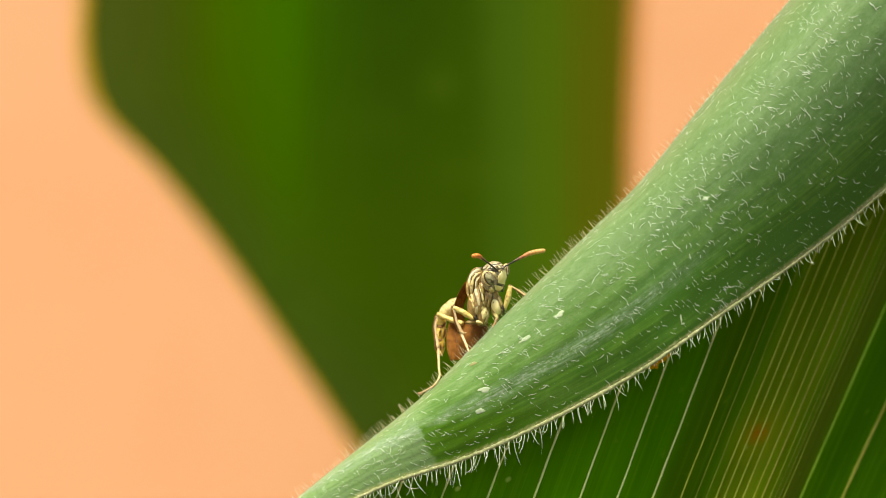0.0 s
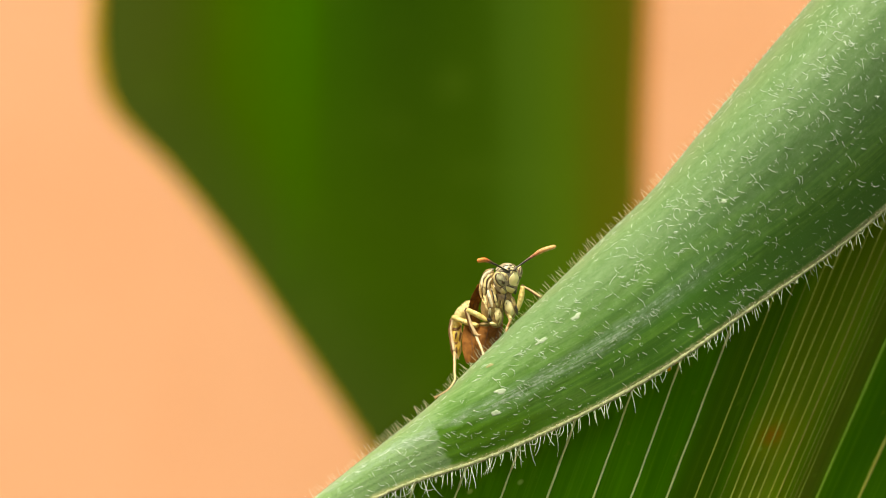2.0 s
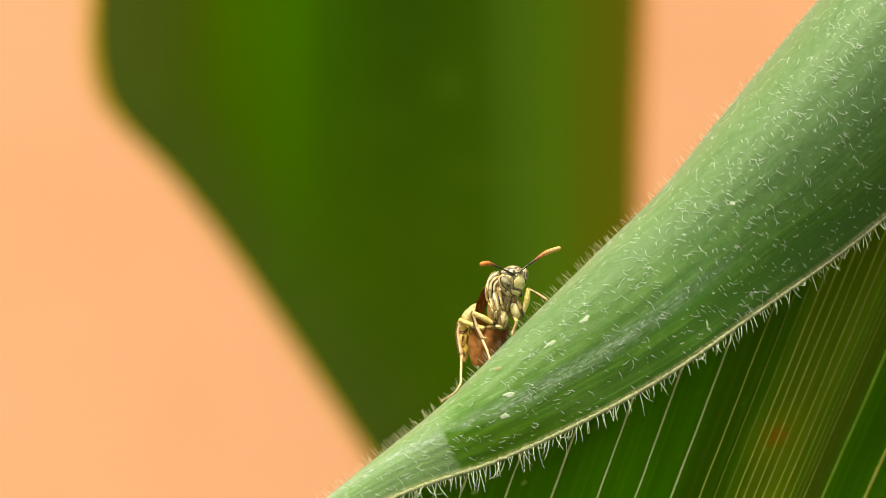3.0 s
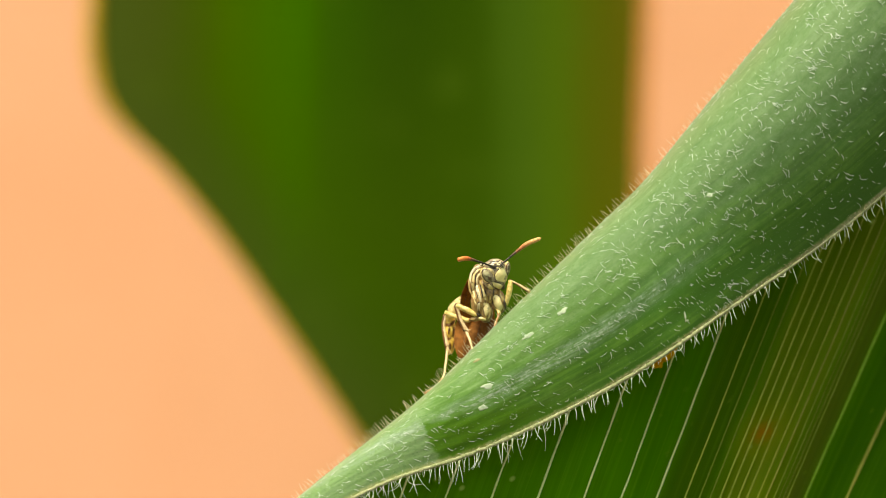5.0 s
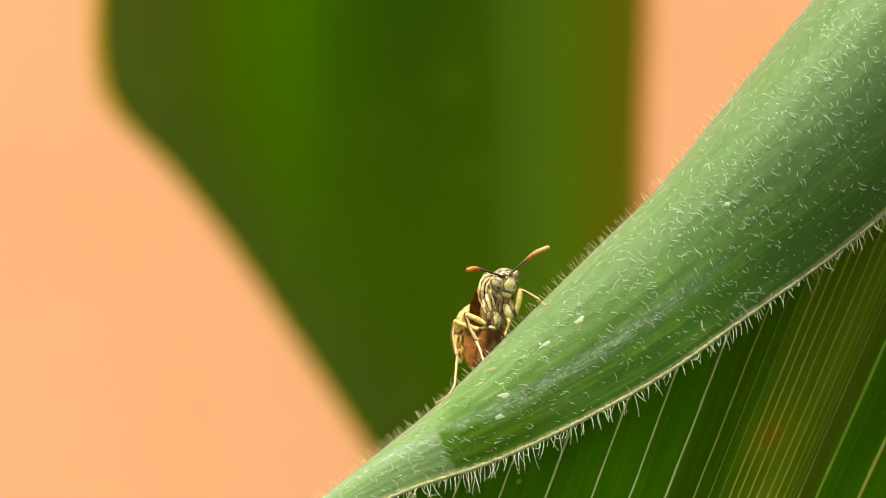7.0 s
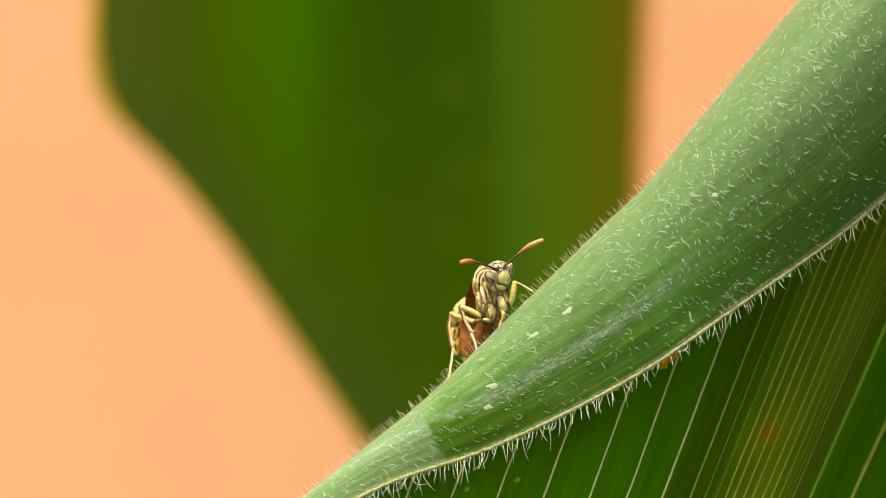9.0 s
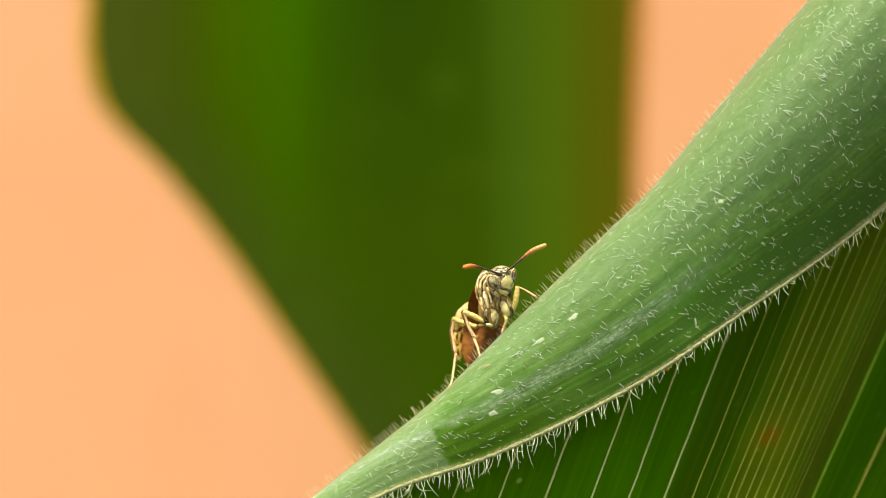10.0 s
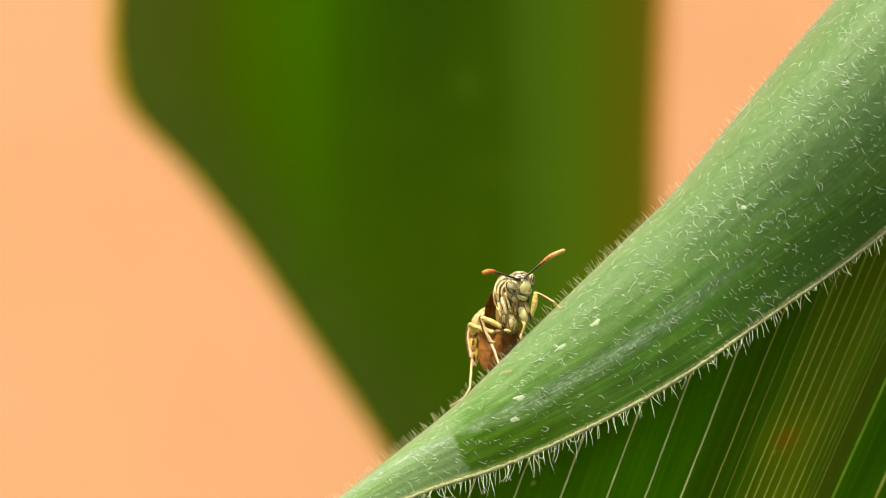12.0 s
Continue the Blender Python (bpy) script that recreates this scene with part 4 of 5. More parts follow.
def build_leg(wasp, femur, femur_r, tibia, tibia_r, tarsus, tarsus_r, spur=None, label="slender yellow leg", shin=None):
    leg = wasp_piece("leg", wasp, YELLOW, WASP_HOME, tubes=[(femur, femur_r)], label=label)
    wasp_piece("tibia", leg, shin or TARSUS, WASP_HOME, tubes=[(tibia, tibia_r)])
    wasp_piece("tarsus", leg, shin or TARSUS, WASP_HOME, tubes=[(tarsus, tarsus_r)])
    end, before = Vector(tarsus[-1]), Vector(tarsus[-2])
    way = (end - before).normalized() * 5 * GRAIN * MM
    side = Vector((way.z, 0, -way.x)) * 0.5
    knee = Vector(tibia[0])
    if not shin:
        wasp_piece("knee", leg, AMBER, WASP_HOME, [(knee, (tibia_r[0] + 0.9,) * 3, None)])
        wasp_piece("shin_stripe", leg, AMBER, WASP_HOME, tubes=[([Vector(p) + Vector((-1.0, -0.2, -0.1)) * tibia_r[0] * GRAIN * MM for p in tibia], [r * 0.7 for r in tibia_r])])
    wasp_piece("claw", leg, FOOT, WASP_HOME, tubes=[([end, end + way * 0.5 + side * 0.4, end + way + side], (1.6, 1.2, 0.4)), ([end, end + way * 0.5 - side * 0.4, end + way - side], (1.6, 1.2, 0.4))])
    if spur:
        wasp_piece("spur", leg, TARSUS, WASP_HOME, tubes=[(list(s), (1.2, 0.9, 0.3)) for s in spur])
    return leg


def build_wasp():
    wasp = thing("wasp", WASP_HOME, "cream and yellow wasp with brown wings, standing on the downy leaf", "wasp")
    head = build_head(wasp)
    s = spot
    # feelers
    p = lambda x, y, near: spot(x - 850, 612 - y, near)
    root_l, root_r = p(880, 481.5, 2.9), p(889, 479.5, 2.9)
    ant_l = build_antenna(wasp, root_l, [root_l, p(866, 476.5, 3.3), p(850, 471.5, 3.7), p(838, 468, 4.1), p(827, 466.5, 4.6), p(813.5, 469.5, 5.0)], (1.7, 1.6, 1.8, 2.9, 4.2, 3.8), ORANGE_TIP)
    ant_r = build_antenna(wasp, root_r, [root_r, p(896, 472, 2.8), p(907, 462.5, 2.7), p(921, 451, 2.6), p(937, 439, 2.6), p(961.5, 428.5, 2.6)], (1.6, 1.5, 1.8, 2.8, 4.1, 3.7), TAN_TIP)
    # thorax: dark core under pale plates with dark seams
    trunk = Body((849, 500, 0.4, 13, 27, 20, 12), (860, 530, 0.3, 19, 38, 30, 10), (867, 556, 0.6, 12.5, 22, 20, 4), (890, 541, 1.3, 11, 20, 16, -4), (877, 524, 0.9, 16, 20, 22, 0))
    core = wasp_piece("thorax", wasp, TAN, WASP_HOME, trunk.shapes(), label="tan brown thorax under cream plates", uneven=0.4)
    for material, outline in (
            # collar behind the head
            (GREY, [(860, 473), (852, 475), (844, 480), (838.5, 488), (837, 497), (841, 493), (848, 484), (857, 478)]),
            # the plates before the legs
            (PALE, [(862, 543), (866.5, 541), (871, 543), (874, 548), (873.5, 556), (870, 564), (865.5, 566), (863, 559), (861.5, 551)]),
            (IVORY, [(851, 545), (855, 543), (856, 553), (854.5, 563), (851, 557)]),
            (PALE, [(874, 550), (878, 551), (879, 560), (876, 571), (871, 577), (868, 574), (871, 566)]),
            (FACE, [(880, 529), (886, 528), (891, 533), (894, 542), (899, 552), (897, 558.5), (891, 558), (885, 552), (880, 545), (878, 537)]),
            (PALE, [(890, 524), (895, 523), (899, 531), (901, 543), (900, 552), (897.5, 545), (894, 536), (891, 530)])):
        plate("thorax_seam", core, BLACK, trunk, swell(outline, 1.3), 0.03, lift=0.0)
        plate("thorax_plate", core, material, trunk, outline, 0.05, lift=0.035)
    # cream stripes that run from the collar down the flank, between dark seams
    def stripe(name, material, path, wide, sink=0.35):
        pts = smooth_path([(x, y) for x, y in path], 5 * len(path))
        sizes = smooth_path([(w,) for w in wide], len(pts))
        places = [p(x, y, trunk.front(x, y) - sink * w[0] * GRAIN) for (x, y), w in zip(pts, sizes)]
        wasp_piece(name, core, material, WASP_HOME, tubes=[(places, [w[0] for w in sizes])], uneven=0.5)

    for material, path, wide in (
            (IVORY, [(859, 477), (850, 480), (843, 487), (839.5, 497), (839, 508)], (1.0, 1.8, 2.0, 2.2, 1.2)),
            (PALE, [(858, 482), (850, 487), (845, 496), (843.5, 509), (845, 524), (848, 537)], (1.0, 1.8, 2.2, 2.6, 2.3, 1.2)),
            (IVORY, [(857, 488), (851.5, 496), (850, 507), (852, 520), (855.5, 533), (857, 541)], (1.0, 1.9, 2.5, 2.6, 2.4, 1.4)),
            (CREAM, [(837, 497), (836.5, 508), (839, 521), (843, 533)], (0.8, 1.7, 1.9, 1.0)),
            (PALE, [(856, 503), (858, 512), (861, 523), (864, 533), (866, 541)], (0.8, 1.8, 2.4, 2.4, 1.4)),
            (PALE, [(843, 530), (847, 539), (850, 547)], (0.9, 1.9, 1.1)),
            (CREAM, [(867, 527), (868.5, 535), (869, 542)], (1.0, 2.1, 1.2)),
            (CREAM, [(873.5, 530), (874, 538), (875, 547)], (1.0, 2.1, 1.2))):
        stripe("thorax_stripe", material, path, [w * 1.3 for w in wide], 0.72)
    for path, wide in (
            ([(856, 480), (847, 484), (842, 492), (841, 502)], (0.5, 0.8, 0.8, 0.4)), ([(855, 486), (848, 493), (846.8, 505), (848.5, 520), (852, 534)], (0.4, 0.8, 1.0, 1.0, 0.5)),
            ([(840, 505), (841, 518), (845, 532)], (0.5, 0.8, 0.4)), ([(855, 500), (855.5, 510), (858.5, 522), (861, 535)], (0.4, 0.9, 1.3, 0.6)),
            ([(862, 516), (865.5, 524), (866.5, 533)], (0.4, 1.1, 0.5)), ([(880, 517), (879.5, 525), (878.5, 533)], (0.5, 1.0, 0.5)), ([(871, 528), (871.5, 536), (872, 544)], (0.4, 0.8, 0.4)),
            ([(876.5, 532), (878, 540), (880, 548)], (0.4, 1.0, 0.5)), ([(894, 533), (897, 542), (899, 551)], (0.5, 1.2, 1.0)), ([(886.5, 529), (889, 536), (892, 545)], (0.3, 0.7, 0.4)),
            ([(866, 546), (867, 554), (866, 562)], (0.3, 0.7, 0.4)), ([(883, 545), (888, 550), (893, 554)], (0.3, 0.5, 0.3)), ([(853, 548), (854.5, 558), (857, 567)], (0.5, 1.4, 1.6))):
        stripe("thorax_seam", BLACK, path, [w * 1.0 for w in wide], -0.2)
    tip = lambda d: pose(0, 0, 0, 0, d, 0).to_3x3()
    wasp_piece("joint", core, BLACK, WASP_HOME, [(s(4, 48, 1.3), (5, 3, 3), tip(20)), (s(50, 66, 2.2), (2.0, 4, 9), tip(-12))])
    wasp_piece("trochanter", core, PALE, WASP_HOME, [(s(10, 41, 1.6), (7, 5, 3.2), tip(16))])
    wasp_piece("propodeum", core, TAN, WASP_HOME, [(s(-1, 41, 0.6), (12, 9, 4.5), tip(-8))])
    # abdomen: golden rings that hang down behind, each with dark wedges at its rim
    belly = Body((804, 573, -3.2, 9.5, 14, 10, -10), (803.5, 592, -3.2, 11, 20, 11, 4), (805, 614, -3.1, 8.5, 19, 9, -2))
    abdomen = wasp_piece("abdomen", wasp, GOLDEN, WASP_HOME, belly.shapes(), label="golden abdomen with dark brown bands", uneven=0.4)
    wasp_piece("abdomen_ring", abdomen, PALE, WASP_HOME, tubes=[([s(-12, 80, -2.4), s(-24, 71, -2.9), s(-36, 60, -3.2), s(-45, 46, -3.4)], (6, 12, 12.5, 8))])
    for outline in ([(793, 578), (801, 580.5), (808, 577), (812, 572), (813, 576), (808, 582), (801, 584.5), (793, 582)], [(793, 584), (797, 592), (793.5, 600), (791.5, 592)],
                    [(803, 585), (805, 590), (801.5, 599), (800, 592)], [(811, 583), (813, 592), (809.5, 603), (808, 594)], [(797, 601), (802, 604), (807, 602), (805, 607), (800, 608)],
                    [(796, 608), (799.5, 618), (797.5, 626), (795, 616)], [(804.5, 610), (806.5, 620), (804, 629), (802.5, 619)], [(811, 608), (812, 617), (809.5, 623)]):
        plate("abdomen_mark", abdomen, AMBER, belly, outline, 0.05, lift=0.035)
    # folded wings
    for side, line, wide in (
            (-1, [(-11, 112, -0.2), (-17, 86, -1.0), (-20, 62, -1.8), (-20, 30, -2.0), (-18, 0, -1.2), (-22, -28, -0.6)], (5, 10, 9, 17, 20, 9)),
            (1, [(22, 70, -2.0), (14, 44, -1.6), (8, 24, -1.0), (2, 4, -0.6), (-6, -12, -0.4), (-14, -26, -0.2)], (8, 19, 24, 20, 14, 6))):
        rows = 26
        path = smooth_path([s(*p) for p in line], rows)
        half = smooth_path([(w,) for w in wide], rows)
        v = []
        for r in range(rows):
            for c in range(9):
                q = c / 8 - 0.5
                v.append(Vector(path[r]) + Vector((2 * q * half[r][0], -6 * (0.25 - q * q) * side + 0.7 * math.sin(c * 1.9), 0.5 * q * half[r][0])) * GRAIN * MM)
        wing = thicken(mesh_object("wing", v, grid(rows, 9), WING, wasp, WASP_HOME, "folded reddish brown wing"), 0.00003)
        for c in (3.5, 6.5):
            pts = []
            for r in range(1, rows - 1):
                a0, a1 = v[r * 9 + int(c)], v[r * 9 + int(c) + 1]
                pts.append((a0 + a1) / 2 + Vector((0, -0.00002, 0)))
            tv, tf = tube(pts, [0.35 * GRAIN * MM] * len(pts), 5)
            mesh_object("wing_vein", tv, tf, BROWN, wing, WASP_HOME)
    # legs
    build_leg(wasp, [s(-12, 38, -1.2), s(-32, 44, -2.0), s(-54, 52, -2.7)], (4.0, 4.8, 4.2),
              [s(-54, 50, -3.0), s(-56.5, 26, -2.8), s(-50, -10, -2.4)], (2.4, 2.8, 3.6),
              [s(-50, -10, -2.2), s(-54, -42, 0.6), foothold(-57, -59, 0.5), foothold(-65, -74, 0.6), foothold(-74, -82, 0.6), foothold(-88, -90, 0.4)], (2.3, 1.9, 1.9, 1.8, 1.7, 1.2),
              [[s(-49, -10, -2.1), s(-45, -17, -2.0), s(-42, -23, -1.9)], [s(-51, -11, -2.1), s(-48, -18, -2.0), s(-47, -23, -1.9)]])
    build_leg(wasp, [s(2, 46, 1.0), s(-16, 56, 0.8), s(-36, 65, 0.6)], (3.6, 5.2, 4.0),
              [s(-36, 65, 0.6), s(-28, 40, 0.6), s(-18, 20, 0.6)], (2.8, 3.2, 4.2),
              [s(-18, 20, 0.6), s(-12, 4, 1.2), foothold(-8, -9, 0.4), foothold(-6, -17, 0.4)], (2.8, 2.4, 2.1, 1.7),
              [[s(-19, 22, 0.8), s(-14, 21, 0.9), s(-9, 22, 1.0)]])
    build_leg(wasp, [s(52, 66, 2.0), s(57, 88, 2.2), s(59, 109, 2.2)], (3.2, 5.4, 3.6),
              [s(59, 109, 2.2), s(74, 102, 2.2), s(92, 90, 2.3)], (1.7, 2.0, 2.8),
              [s(92, 90, 2.3), foothold(97, 86), foothold(103, 81)], (2.6, 1.9, 1.2))
    build_leg(wasp, [s(36, 62, 1.6), s(39, 56, 1.8), s(40, 50, 2.0)], (4.0, 3.6, 3.0),
              [s(40, 50, 2.0), s(38, 44, 2.0), s(35, 36, 2.0)], (3.0, 2.6, 2.2),
              [s(35, 36, 2.0), s(33, 30, 2.2), foothold(34, 22, 0.3)], (2.2, 1.9, 1.4), label="short orange-footed leg", shin=FOOT)
    return wasp, head, ant_l, ant_r, root_l, root_r


def build_husk():
    """A withered floret stuck to the deep green leaf, mostly behind the downy leaf's edge."""
    v, f = [], []
    for x, z, lift, radii, turn in ((19.7, -9.5, 0.5, (24, 8, 13), -28), (19.05, -10.1, 0.6, (14, 7, 10), -40), (20.5, -8.9, 0.5, (8, 6, 13), 30), (19.5, -10.3, 0.4, (5, 4, 7), 15)):
        near = 0.5 - 0.14 * (z + 15) - 1.2 + lift
        ball(v, f, site(x, z, near), radii, pose(0, 0, 0, 0, turn, 0).to_3x3(), 10, 14)
    v = [p + Vector((noise.noise(p * 2400), noise.noise(p * 2400 + Vector((9, 0, 0))), noise.noise(p * 2400 + Vector((0, 9, 0))))) * 0.00012 for p in v]
    mesh_object("husk", v, f, HUSK, under_leaf, UNDER_HOME, "withered orange husk stuck beside a vein")


build_husk()
wasp, wasp_head, feeler_l, feeler_r, ROOT_L, ROOT_R = build_wasp()


# ---- sway of the leaves and the insect ----
def sway(home, dx, dy, dz, rx, ry, rz):
    return pose(home.x + dx * MM, home.y + dy * MM, home.z + dz * MM, rx, ry, rz)


def motions():
    walk(front_leaf, [(t, sway(LEAF_HOME, *m)) for t, *m in (
        (0, 0.14, 0.39, -0.02, 0.51, -0.17, -0.13), (0.2, 0.59, 0.21, -0.14, 0.14, -0.05, 0.30), (0.3, 0.93, -0.01, -0.18, -0.23, 0.06, 0.34),
        (0.5, 1.16, -0.37, -0.33, -0.78, 0.30, 0.98), (0.7, 1.01, 0.05, -0.20, -0.51, 0.25, -0.38), (0.8, 0.92, 0.25, -0.11, -0.41, 0.22, -1.11),
        (1, 0.39, 0.41, 0.14, -0.21, 0.12, -1.94), (1.2, -0.10, 0.34, 0.21, -0.29, 0.11, -1.83), (1.3, -0.04, 0.26, 0.10, -0.25, 0.08, -0.98),
        (1.5, 0.52, 0.04, -0.16, -0.35, 0.08, 0.23), (1.7, 0.87, -0.34, -0.18, -0.59, 0.19, 0.42), (1.8, 0.91, -0.31, -0.18, -0.41, 0.16, 0.66),
        (2, 0.45, -0.11, -0.16, -0.11, 0.19, 0.09), (2.2, 0.01, 0.75, 0.24, 0.47, -0.05, -1.67), (2.3, 0.10, 0.74, 0.35, 0.36, -0.05, -2.26),
        (2.5, 0.70, 0.43, 0.04, 0.36, -0.05, -0.96), (2.7, 1.12, 0.10, -0.25, 0.32, -0.00, -0.08), (2.8, 1.23, -0.31, -0.32, 0.08, 0.06, 0.50),
        (3, 1.42, -0.63, -0.40, -0.04, 0.10, 1.18), (3.2, 1.02, -0.24, -0.19, 0.13, 0.04, 0.06), (4.8, -0.00, 0.38, 0.17, 0.35, -0.06, -1.55),
        (5, -0.24, 0.31, 0.27, 0.27, -0.10, -1.74), (5.2, 0.48, -0.44, -0.30, -0.08, 0.12, 0.49), (5.3, 0.82, -0.82, -0.49, -0.34, 0.22, 1.50),
        (5.5, 0.60, -0.70, -0.36, -0.27, 0.14, 1.20), (5.7, 0.33, -0.37, -0.27, -0.06, 0.16, 0.62), (5.8, 0.19, -0.43, -0.11, -0.32, 0.25, -0.16),
        (6, -0.59, 0.58, 0.63, -0.02, 0.06, -3.78), (6.2, -1.07, 0.70, 0.51, 0.41, -0.12, -2.58), (6.3, -1.00, 0.76, 0.33, 0.60, -0.16, -1.87),
        (6.5, 0.00, 0.00, 0.00, 0.00, 0.00, 0.00), (6.7, 0.46, -0.81, -0.31, -0.28, 0.09, 1.86), (6.8, 0.44, -0.95, -0.45, -0.20, 0.11, 2.56),
        (7, 0.57, -0.83, -0.45, -0.11, 0.13, 2.05), (7.2, 0.31, -0.06, -0.04, 0.19, -0.00, -0.03), (8.8, 0.37, 0.31, 0.13, 0.11, 0.05, -1.70),
        (9, 0.13, 0.37, 0.27, 0.22, -0.09, -1.96), (9.2, 0.65, -0.05, -0.27, 0.11, 0.06, 0.42), (9.3, 0.99, -0.51, -0.36, -0.27, 0.13, 1.15),
        (9.5, 1.58, -0.60, -0.40, -0.60, 0.26, 1.44), (9.7, 1.41, -0.35, -0.26, -0.42, 0.21, 0.03), (9.8, 1.45, -0.51, -0.37, -0.38, 0.25, 0.72),
        (10, 0.86, -0.11, -0.21, 0.04, 0.15, -0.22), (10.2, 0.34, 0.04, -0.05, 0.19, -0.00, -0.64), (10.3, 0.30, 0.10, 0.12, 0.06, -0.03, -1.52),
        (10.5, 0.52, 0.18, -0.02, 0.14, -0.06, -1.30), (10.7, 1.51, -0.24, -0.43, -0.09, 0.14, 0.11), (10.8, 1.94, -0.82, -0.50, -0.56, 0.26, 0.76),
        (11, 1.66, -1.02, -0.49, -0.57, 0.26, 0.86), (11.2, 0.64, -0.24, -0.11, -0.14, 0.13, -0.78), (11.3, 0.30, -0.01, -0.02, 0.03, 0.07, -1.17),
        (11.5, -0.19, 0.17, -0.08, 0.35, -0.01, -0.52), (11.7, 0.21, 0.25, 0.02, 0.08, 0.09, -1.38), (11.8, 0.49, -0.27, -0.14, -0.19, 0.12, -0.29),
        (12, 0.68, -0.84, -0.69, -0.42, 0.38, 1.62),
    )])
    walk(under_leaf, [(t, sway(UNDER_HOME, *m)) for t, *m in (
        (0, 0.30, 0.01, 0.02, -0.22, 0.32, 1.23), (0.2, 0.58, -0.09, -0.04, -0.08, 0.13, 0.51), (0.3, 0.89, -0.15, -0.07, 0.00, 0.01, 0.06),
        (0.5, 0.98, -0.23, -0.14, 0.12, -0.15, -0.60), (0.7, 0.95, -0.16, -0.09, 0.03, -0.02, -0.05), (0.8, 0.92, -0.12, -0.08, -0.01, 0.06, 0.16),
        (1, 0.50, 0.02, 0.04, -0.17, 0.25, 1.23), (1.2, 0.04, 0.05, 0.03, -0.17, 0.31, 1.32), (1.3, 0.07, 0.02, -0.00, -0.12, 0.30, 1.10),
        (1.5, 0.43, -0.07, -0.07, 0.00, 0.23, 0.51), (1.7, 0.76, -0.13, -0.08, 0.05, 0.06, 0.13), (1.8, 0.82, -0.15, -0.08, 0.07, -0.01, 0.01),
        (2, 0.38, -0.13, -0.11, 0.03, -0.05, -0.07), (2.2, 0.19, 0.04, 0.04, -0.10, 0.13, 1.11), (2.3, 0.34, 0.09, 0.09, -0.13, 0.19, 1.50),
        (2.5, 0.79, 0.09, -0.03, -0.10, 0.28, 1.18), (2.7, 1.00, -0.04, -0.12, 0.05, 0.04, -0.03), (2.8, 1.08, -0.09, -0.12, 0.11, -0.08, -0.44),
        (3, 1.16, -0.18, -0.13, 0.23, -0.30, -1.25), (3.2, 0.88, -0.14, -0.09, 0.17, -0.22, -0.85), (4.8, 0.08, -0.03, 0.03, -0.09, 0.18, 0.68),
        (5, -0.13, 0.02, 0.11, -0.16, 0.24, 1.22), (5.2, 0.28, -0.09, -0.09, -0.06, 0.11, -0.36), (5.3, 0.54, -0.14, -0.14, -0.02, 0.04, -0.93),
        (5.5, 0.40, -0.11, -0.11, -0.05, -0.01, -1.22), (5.7, 0.26, -0.03, -0.08, -0.07, 0.11, -0.54), (5.8, 0.18, 0.02, -0.06, -0.09, 0.17, -0.19),
        (6, -0.28, 0.24, 0.28, -0.24, 0.32, 1.97), (6.2, -0.71, 0.23, 0.23, -0.23, 0.28, 1.74), (6.3, -0.71, 0.19, 0.16, -0.19, 0.22, 1.33),
        (6.5, 0.00, 0.00, 0.00, 0.00, 0.00, 0.00), (6.7, 0.26, -0.06, -0.01, 0.05, 0.00, -0.18), (6.8, 0.23, -0.09, -0.07, 0.07, 0.03, -0.41),
        (7, 0.31, -0.13, -0.11, 0.11, 0.07, -0.61), (7.2, 0.28, -0.08, -0.01, 0.07, 0.07, -0.10), (8.8, 0.46, 0.00, 0.01, 0.02, 0.03, 0.62),
        (9, 0.24, 0.06, 0.07, -0.03, 0.06, 1.08), (9.2, 0.57, -0.04, -0.12, 0.01, 0.13, 0.03), (9.3, 0.79, -0.07, -0.12, 0.00, 0.15, -0.11),
        (9.5, 1.35, -0.15, -0.14, 0.02, 0.17, -0.53), (9.7, 1.24, 0.03, -0.03, -0.07, 0.28, 0.52), (9.8, 1.34, 0.05, -0.13, -0.05, 0.32, 0.29),
        (10, 0.90, 0.22, -0.17, -0.14, 0.50, 0.87), (10.2, 0.47, 0.22, -0.08, -0.17, 0.46, 1.31), (10.3, 0.45, 0.21, 0.04, -0.18, 0.40, 1.76),
        (10.5, 0.60, 0.09, -0.03, -0.10, 0.28, 1.22), (10.7, 1.38, -0.14, -0.19, 0.10, 0.05, -0.40), (10.8, 1.66, -0.20, -0.16, 0.16, -0.06, -0.67),
        (11, 1.38, -0.26, -0.20, 0.19, -0.13, -1.22), (11.2, 0.51, -0.05, -0.03, 0.01, 0.00, 0.22), (11.3, 0.23, 0.02, -0.01, -0.04, 0.05, 0.59),
        (11.5, -0.19, 0.09, -0.10, -0.09, 0.12, 0.68), (11.7, 0.16, 0.05, -0.01, -0.08, 0.14, 0.85), (11.8, 0.39, -0.01, -0.08, -0.04, 0.15, 0.45),
        (12, 0.32, -0.10, -0.33, 0.02, 0.26, -0.63),
    )])
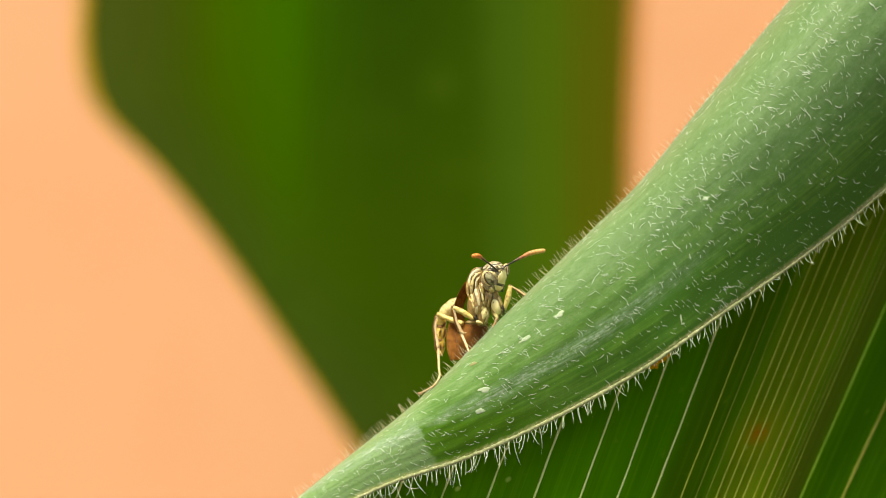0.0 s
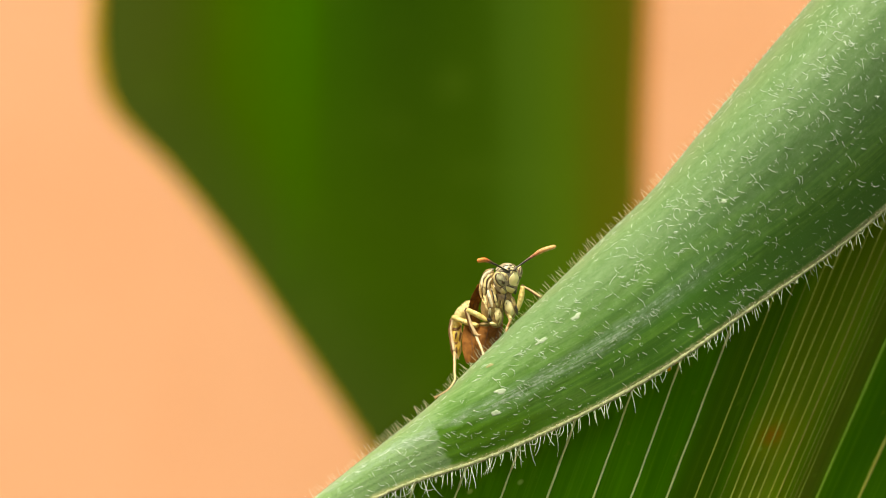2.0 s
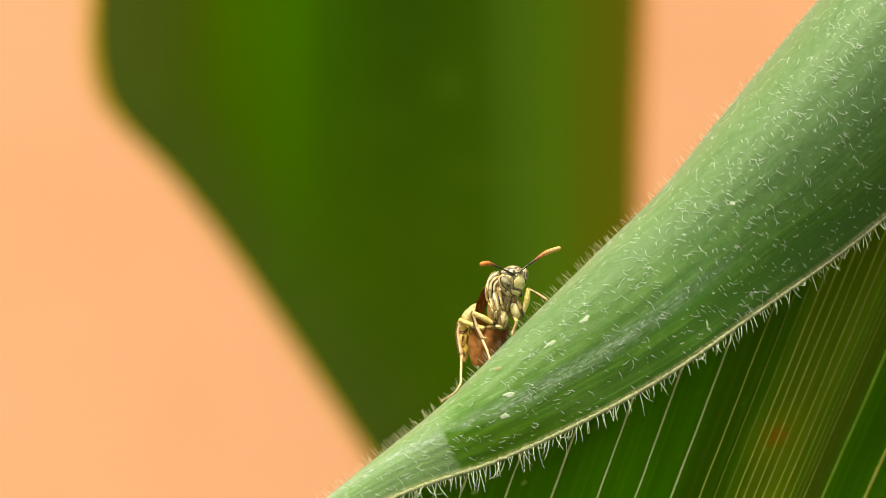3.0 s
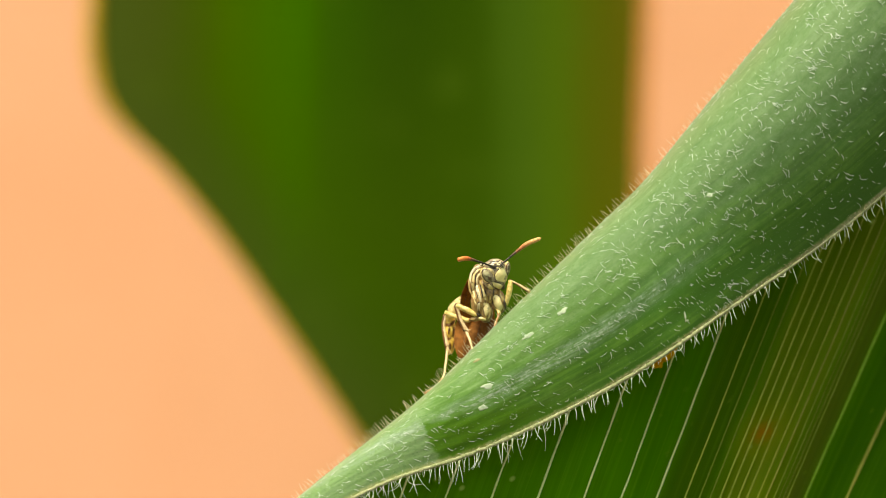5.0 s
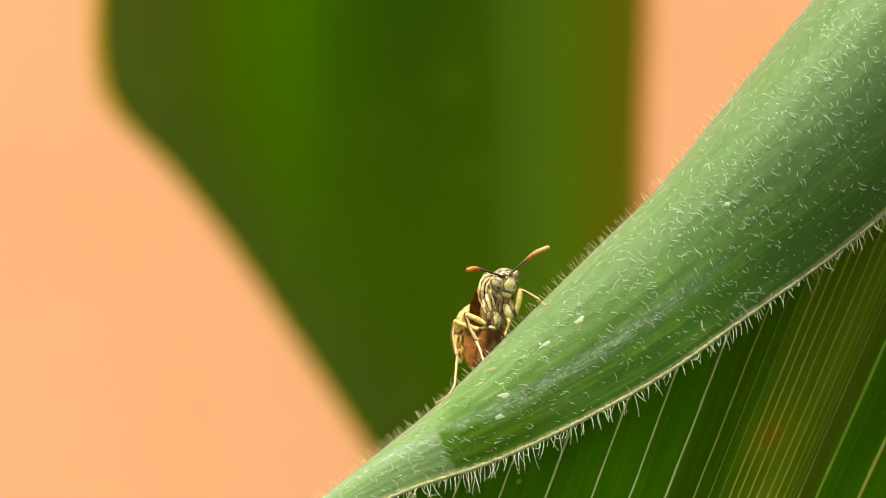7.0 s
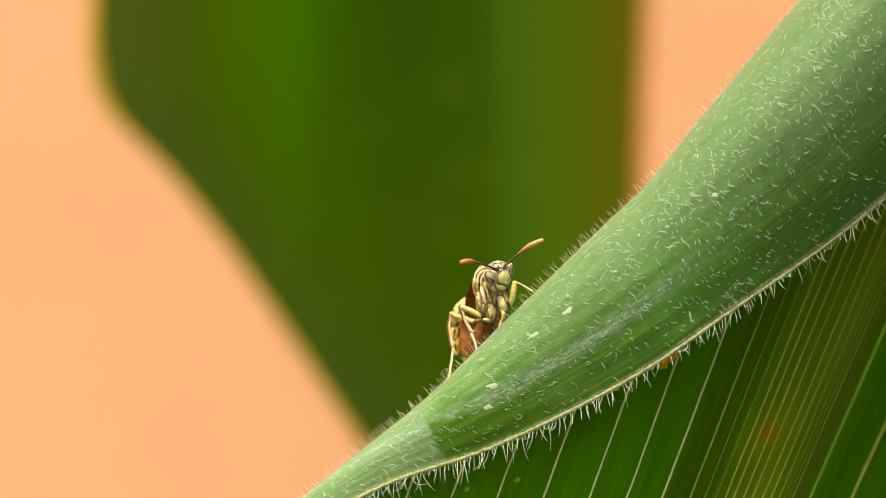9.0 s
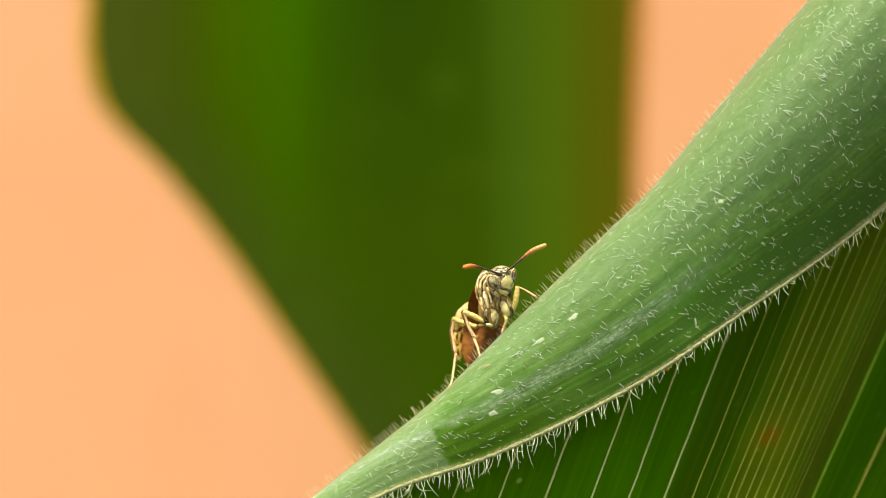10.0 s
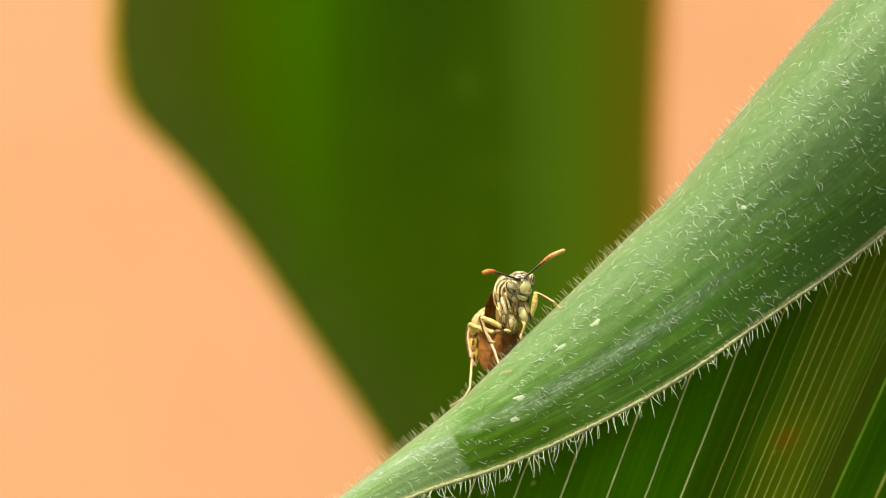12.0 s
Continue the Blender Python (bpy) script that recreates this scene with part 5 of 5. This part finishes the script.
    walk(wasp, [(t, sway(WASP_HOME, *m)) for t, *m in (
        (0, 0.46, 0.31, 0.04, -0.36, 3.97, 7.12), (0.2, 0.78, 0.05, -0.09, -0.69, 2.89, 5.20), (0.3, 1.11, -0.08, -0.12, -0.90, 2.92, 5.52),
        (0.5, 1.30, -0.42, -0.24, -1.07, 2.93, 6.88), (0.7, 1.18, -0.06, -0.12, -0.95, 3.22, 6.51), (0.8, 1.11, 0.16, -0.04, -0.93, 3.21, 5.84),
        (1, 0.54, 0.35, 0.21, -0.51, 2.50, 4.08), (1.2, 0.03, 0.30, 0.25, -0.05, 1.75, 3.48), (1.3, 0.13, 0.28, 0.18, -0.13, 2.12, 4.93),
        (1.5, 0.64, -0.01, -0.08, -0.18, 1.88, 5.34), (1.7, 0.92, -0.32, -0.12, -0.41, 0.93, 3.30), (1.8, 0.98, -0.33, -0.10, -0.63, 1.29, 4.10),
        (2, 0.59, -0.15, -0.08, -0.75, 1.84, 5.13), (2.2, 0.31, 0.74, 0.37, -1.28, 2.93, 5.20), (2.3, 0.37, 0.76, 0.44, -1.29, 2.47, 3.58),
        (2.5, 0.83, 0.39, 0.13, -1.44, 1.65, 2.06), (2.7, 1.14, -0.12, -0.17, -1.09, 1.73, 3.04), (2.8, 1.22, -0.45, -0.24, -0.83, 1.45, 3.17),
        (3, 1.41, -0.66, -0.32, -0.71, 1.39, 3.42), (3.2, 1.05, -0.33, -0.12, -0.70, 1.57, 3.13), (4.8, 0.18, 0.38, 0.27, -0.95, 1.66, 2.80),
        (5, -0.13, 0.29, 0.33, -0.70, 0.64, 0.74), (5.2, 0.45, -0.49, -0.26, -0.32, 0.40, 2.12), (5.3, 0.78, -0.75, -0.44, -0.28, 0.43, 2.89),
        (5.5, 0.50, -0.69, -0.35, 0.08, -0.25, 1.09), (5.7, 0.26, -0.37, -0.24, -0.25, 0.20, 0.80), (5.8, 0.14, -0.34, -0.09, -0.21, 0.28, 0.46),
        (6, -0.58, 0.57, 0.60, -0.42, 0.38, -2.92), (6.2, -0.92, 0.73, 0.54, -0.21, 1.50, 1.04), (6.3, -0.77, 0.83, 0.38, -0.29, 2.09, 2.75),
        (6.5, 0.00, 0.00, 0.00, 0.00, 0.00, 0.00), (6.7, 0.29, -0.75, -0.31, 0.21, -1.30, -1.31), (6.8, 0.25, -0.86, -0.45, 0.21, -1.56, -1.50),
        (7, 0.45, -0.82, -0.42, 0.08, -0.09, 1.34), (7.2, 0.28, -0.07, -0.04, -0.26, -0.03, -0.66), (8.8, 0.53, 0.33, 0.13, -0.17, 1.73, 3.58),
        (9, 0.17, 0.37, 0.21, 0.06, 0.01, -0.39), (9.2, 0.72, 0.06, -0.25, -0.57, 1.00, 2.46), (9.3, 0.84, -0.50, -0.36, -0.42, -0.46, -0.30),
        (9.5, 1.42, -0.59, -0.34, -1.10, -0.01, -0.23), (9.7, 1.23, -0.47, -0.26, -0.53, -0.36, -1.44),
        (9.8, 1.30, -0.57, -0.36, -0.40, -0.25, -0.47), (10, 0.84, -0.11, -0.22, -0.07, 0.00, -0.32), (10.2, 0.35, 0.14, -0.05, -0.43, -0.11, -1.26),
        (10.3, 0.26, 0.16, 0.10, -0.54, -0.49, -2.75), (10.5, 0.50, 0.17, 0.01, -1.19, 0.47, -1.13), (10.7, 1.46, -0.36, -0.40, -1.23, 0.97, 1.08),
        (10.8, 1.84, -0.90, -0.46, -0.95, 0.70, 1.62), (11, 1.56, -1.01, -0.51, -0.44, 0.13, 1.11), (11.2, 0.52, -0.37, -0.16, -0.38, -0.61, -1.50),
        (11.3, 0.21, -0.17, -0.07, -0.37, -0.42, -1.19), (11.5, -0.18, 0.17, -0.08, -0.65, -0.06, -0.02),
        (11.7, 0.14, 0.09, 0.02, -0.68, 0.12, -0.64), (11.8, 0.41, -0.24, -0.13, -0.62, -0.14, -0.55), (12, 0.51, -0.84, -0.67, -0.28, 0.11, 1.70),
    )])
    # the head turns a little back, the feelers sink
    head_at = HEAD_HOME - WASP_HOME
    nods = ((0.0, -0.05, 0.22, -6, 13), (0.5, 0.0, 0.15, -2, 9), (1.0, 0.0, 0.18, -2, 9), (2.0, 0.0, 0.16, -1, 7), (3.0, 0.0, 0.16, -1, 5), (5.0, 0.0, 0.07, 0, 3), (5.5, -0.06, -0.02, 0, 2), (6.5, -0.05, 0, 0, 2), (12.0, -0.05, 0, 0, 2))
    walk(wasp_head, [(t, sway(head_at, dx, 0, dz, 0, lean, turn)) for t, dx, dz, lean, turn in nods])
    # each feeler's rise and its turn towards the eye
    left = {0.0: (8, -1), 0.5: (5, -1), 1.0: (5, -1), 2.0: (4, -1), 3.0: (3, -1), 5.0: (0, -3), 5.5: (0, -2), 6.5: (0, -2), 12.0: (0, -2)}
    right = {0.0: (9, -8), 0.5: (6, -6), 1.0: (6, -6), 2.0: (4, -5), 3.0: (3, -4), 5.0: (0, -3), 5.5: (0, -2), 6.5: (0, -2), 12.0: (0, -2)}
    for feeler, root, bearing in ((feeler_l, ROOT_L, left), (feeler_r, ROOT_R, right)):
        rows = []
        for t, dx, dz, lean, turn in nods:
            m = sway(head_at, dx, 0, dz, 0, lean, turn) @ Matrix.Translation(root - HEAD_HOME)
            rise, swing = bearing.get(t, (0, 0))
            rows.append((t, Matrix.Translation(m.translation) @ pose(0, 0, 0, 0, rise, turn + swing)))
        walk(feeler, rows)


motions()
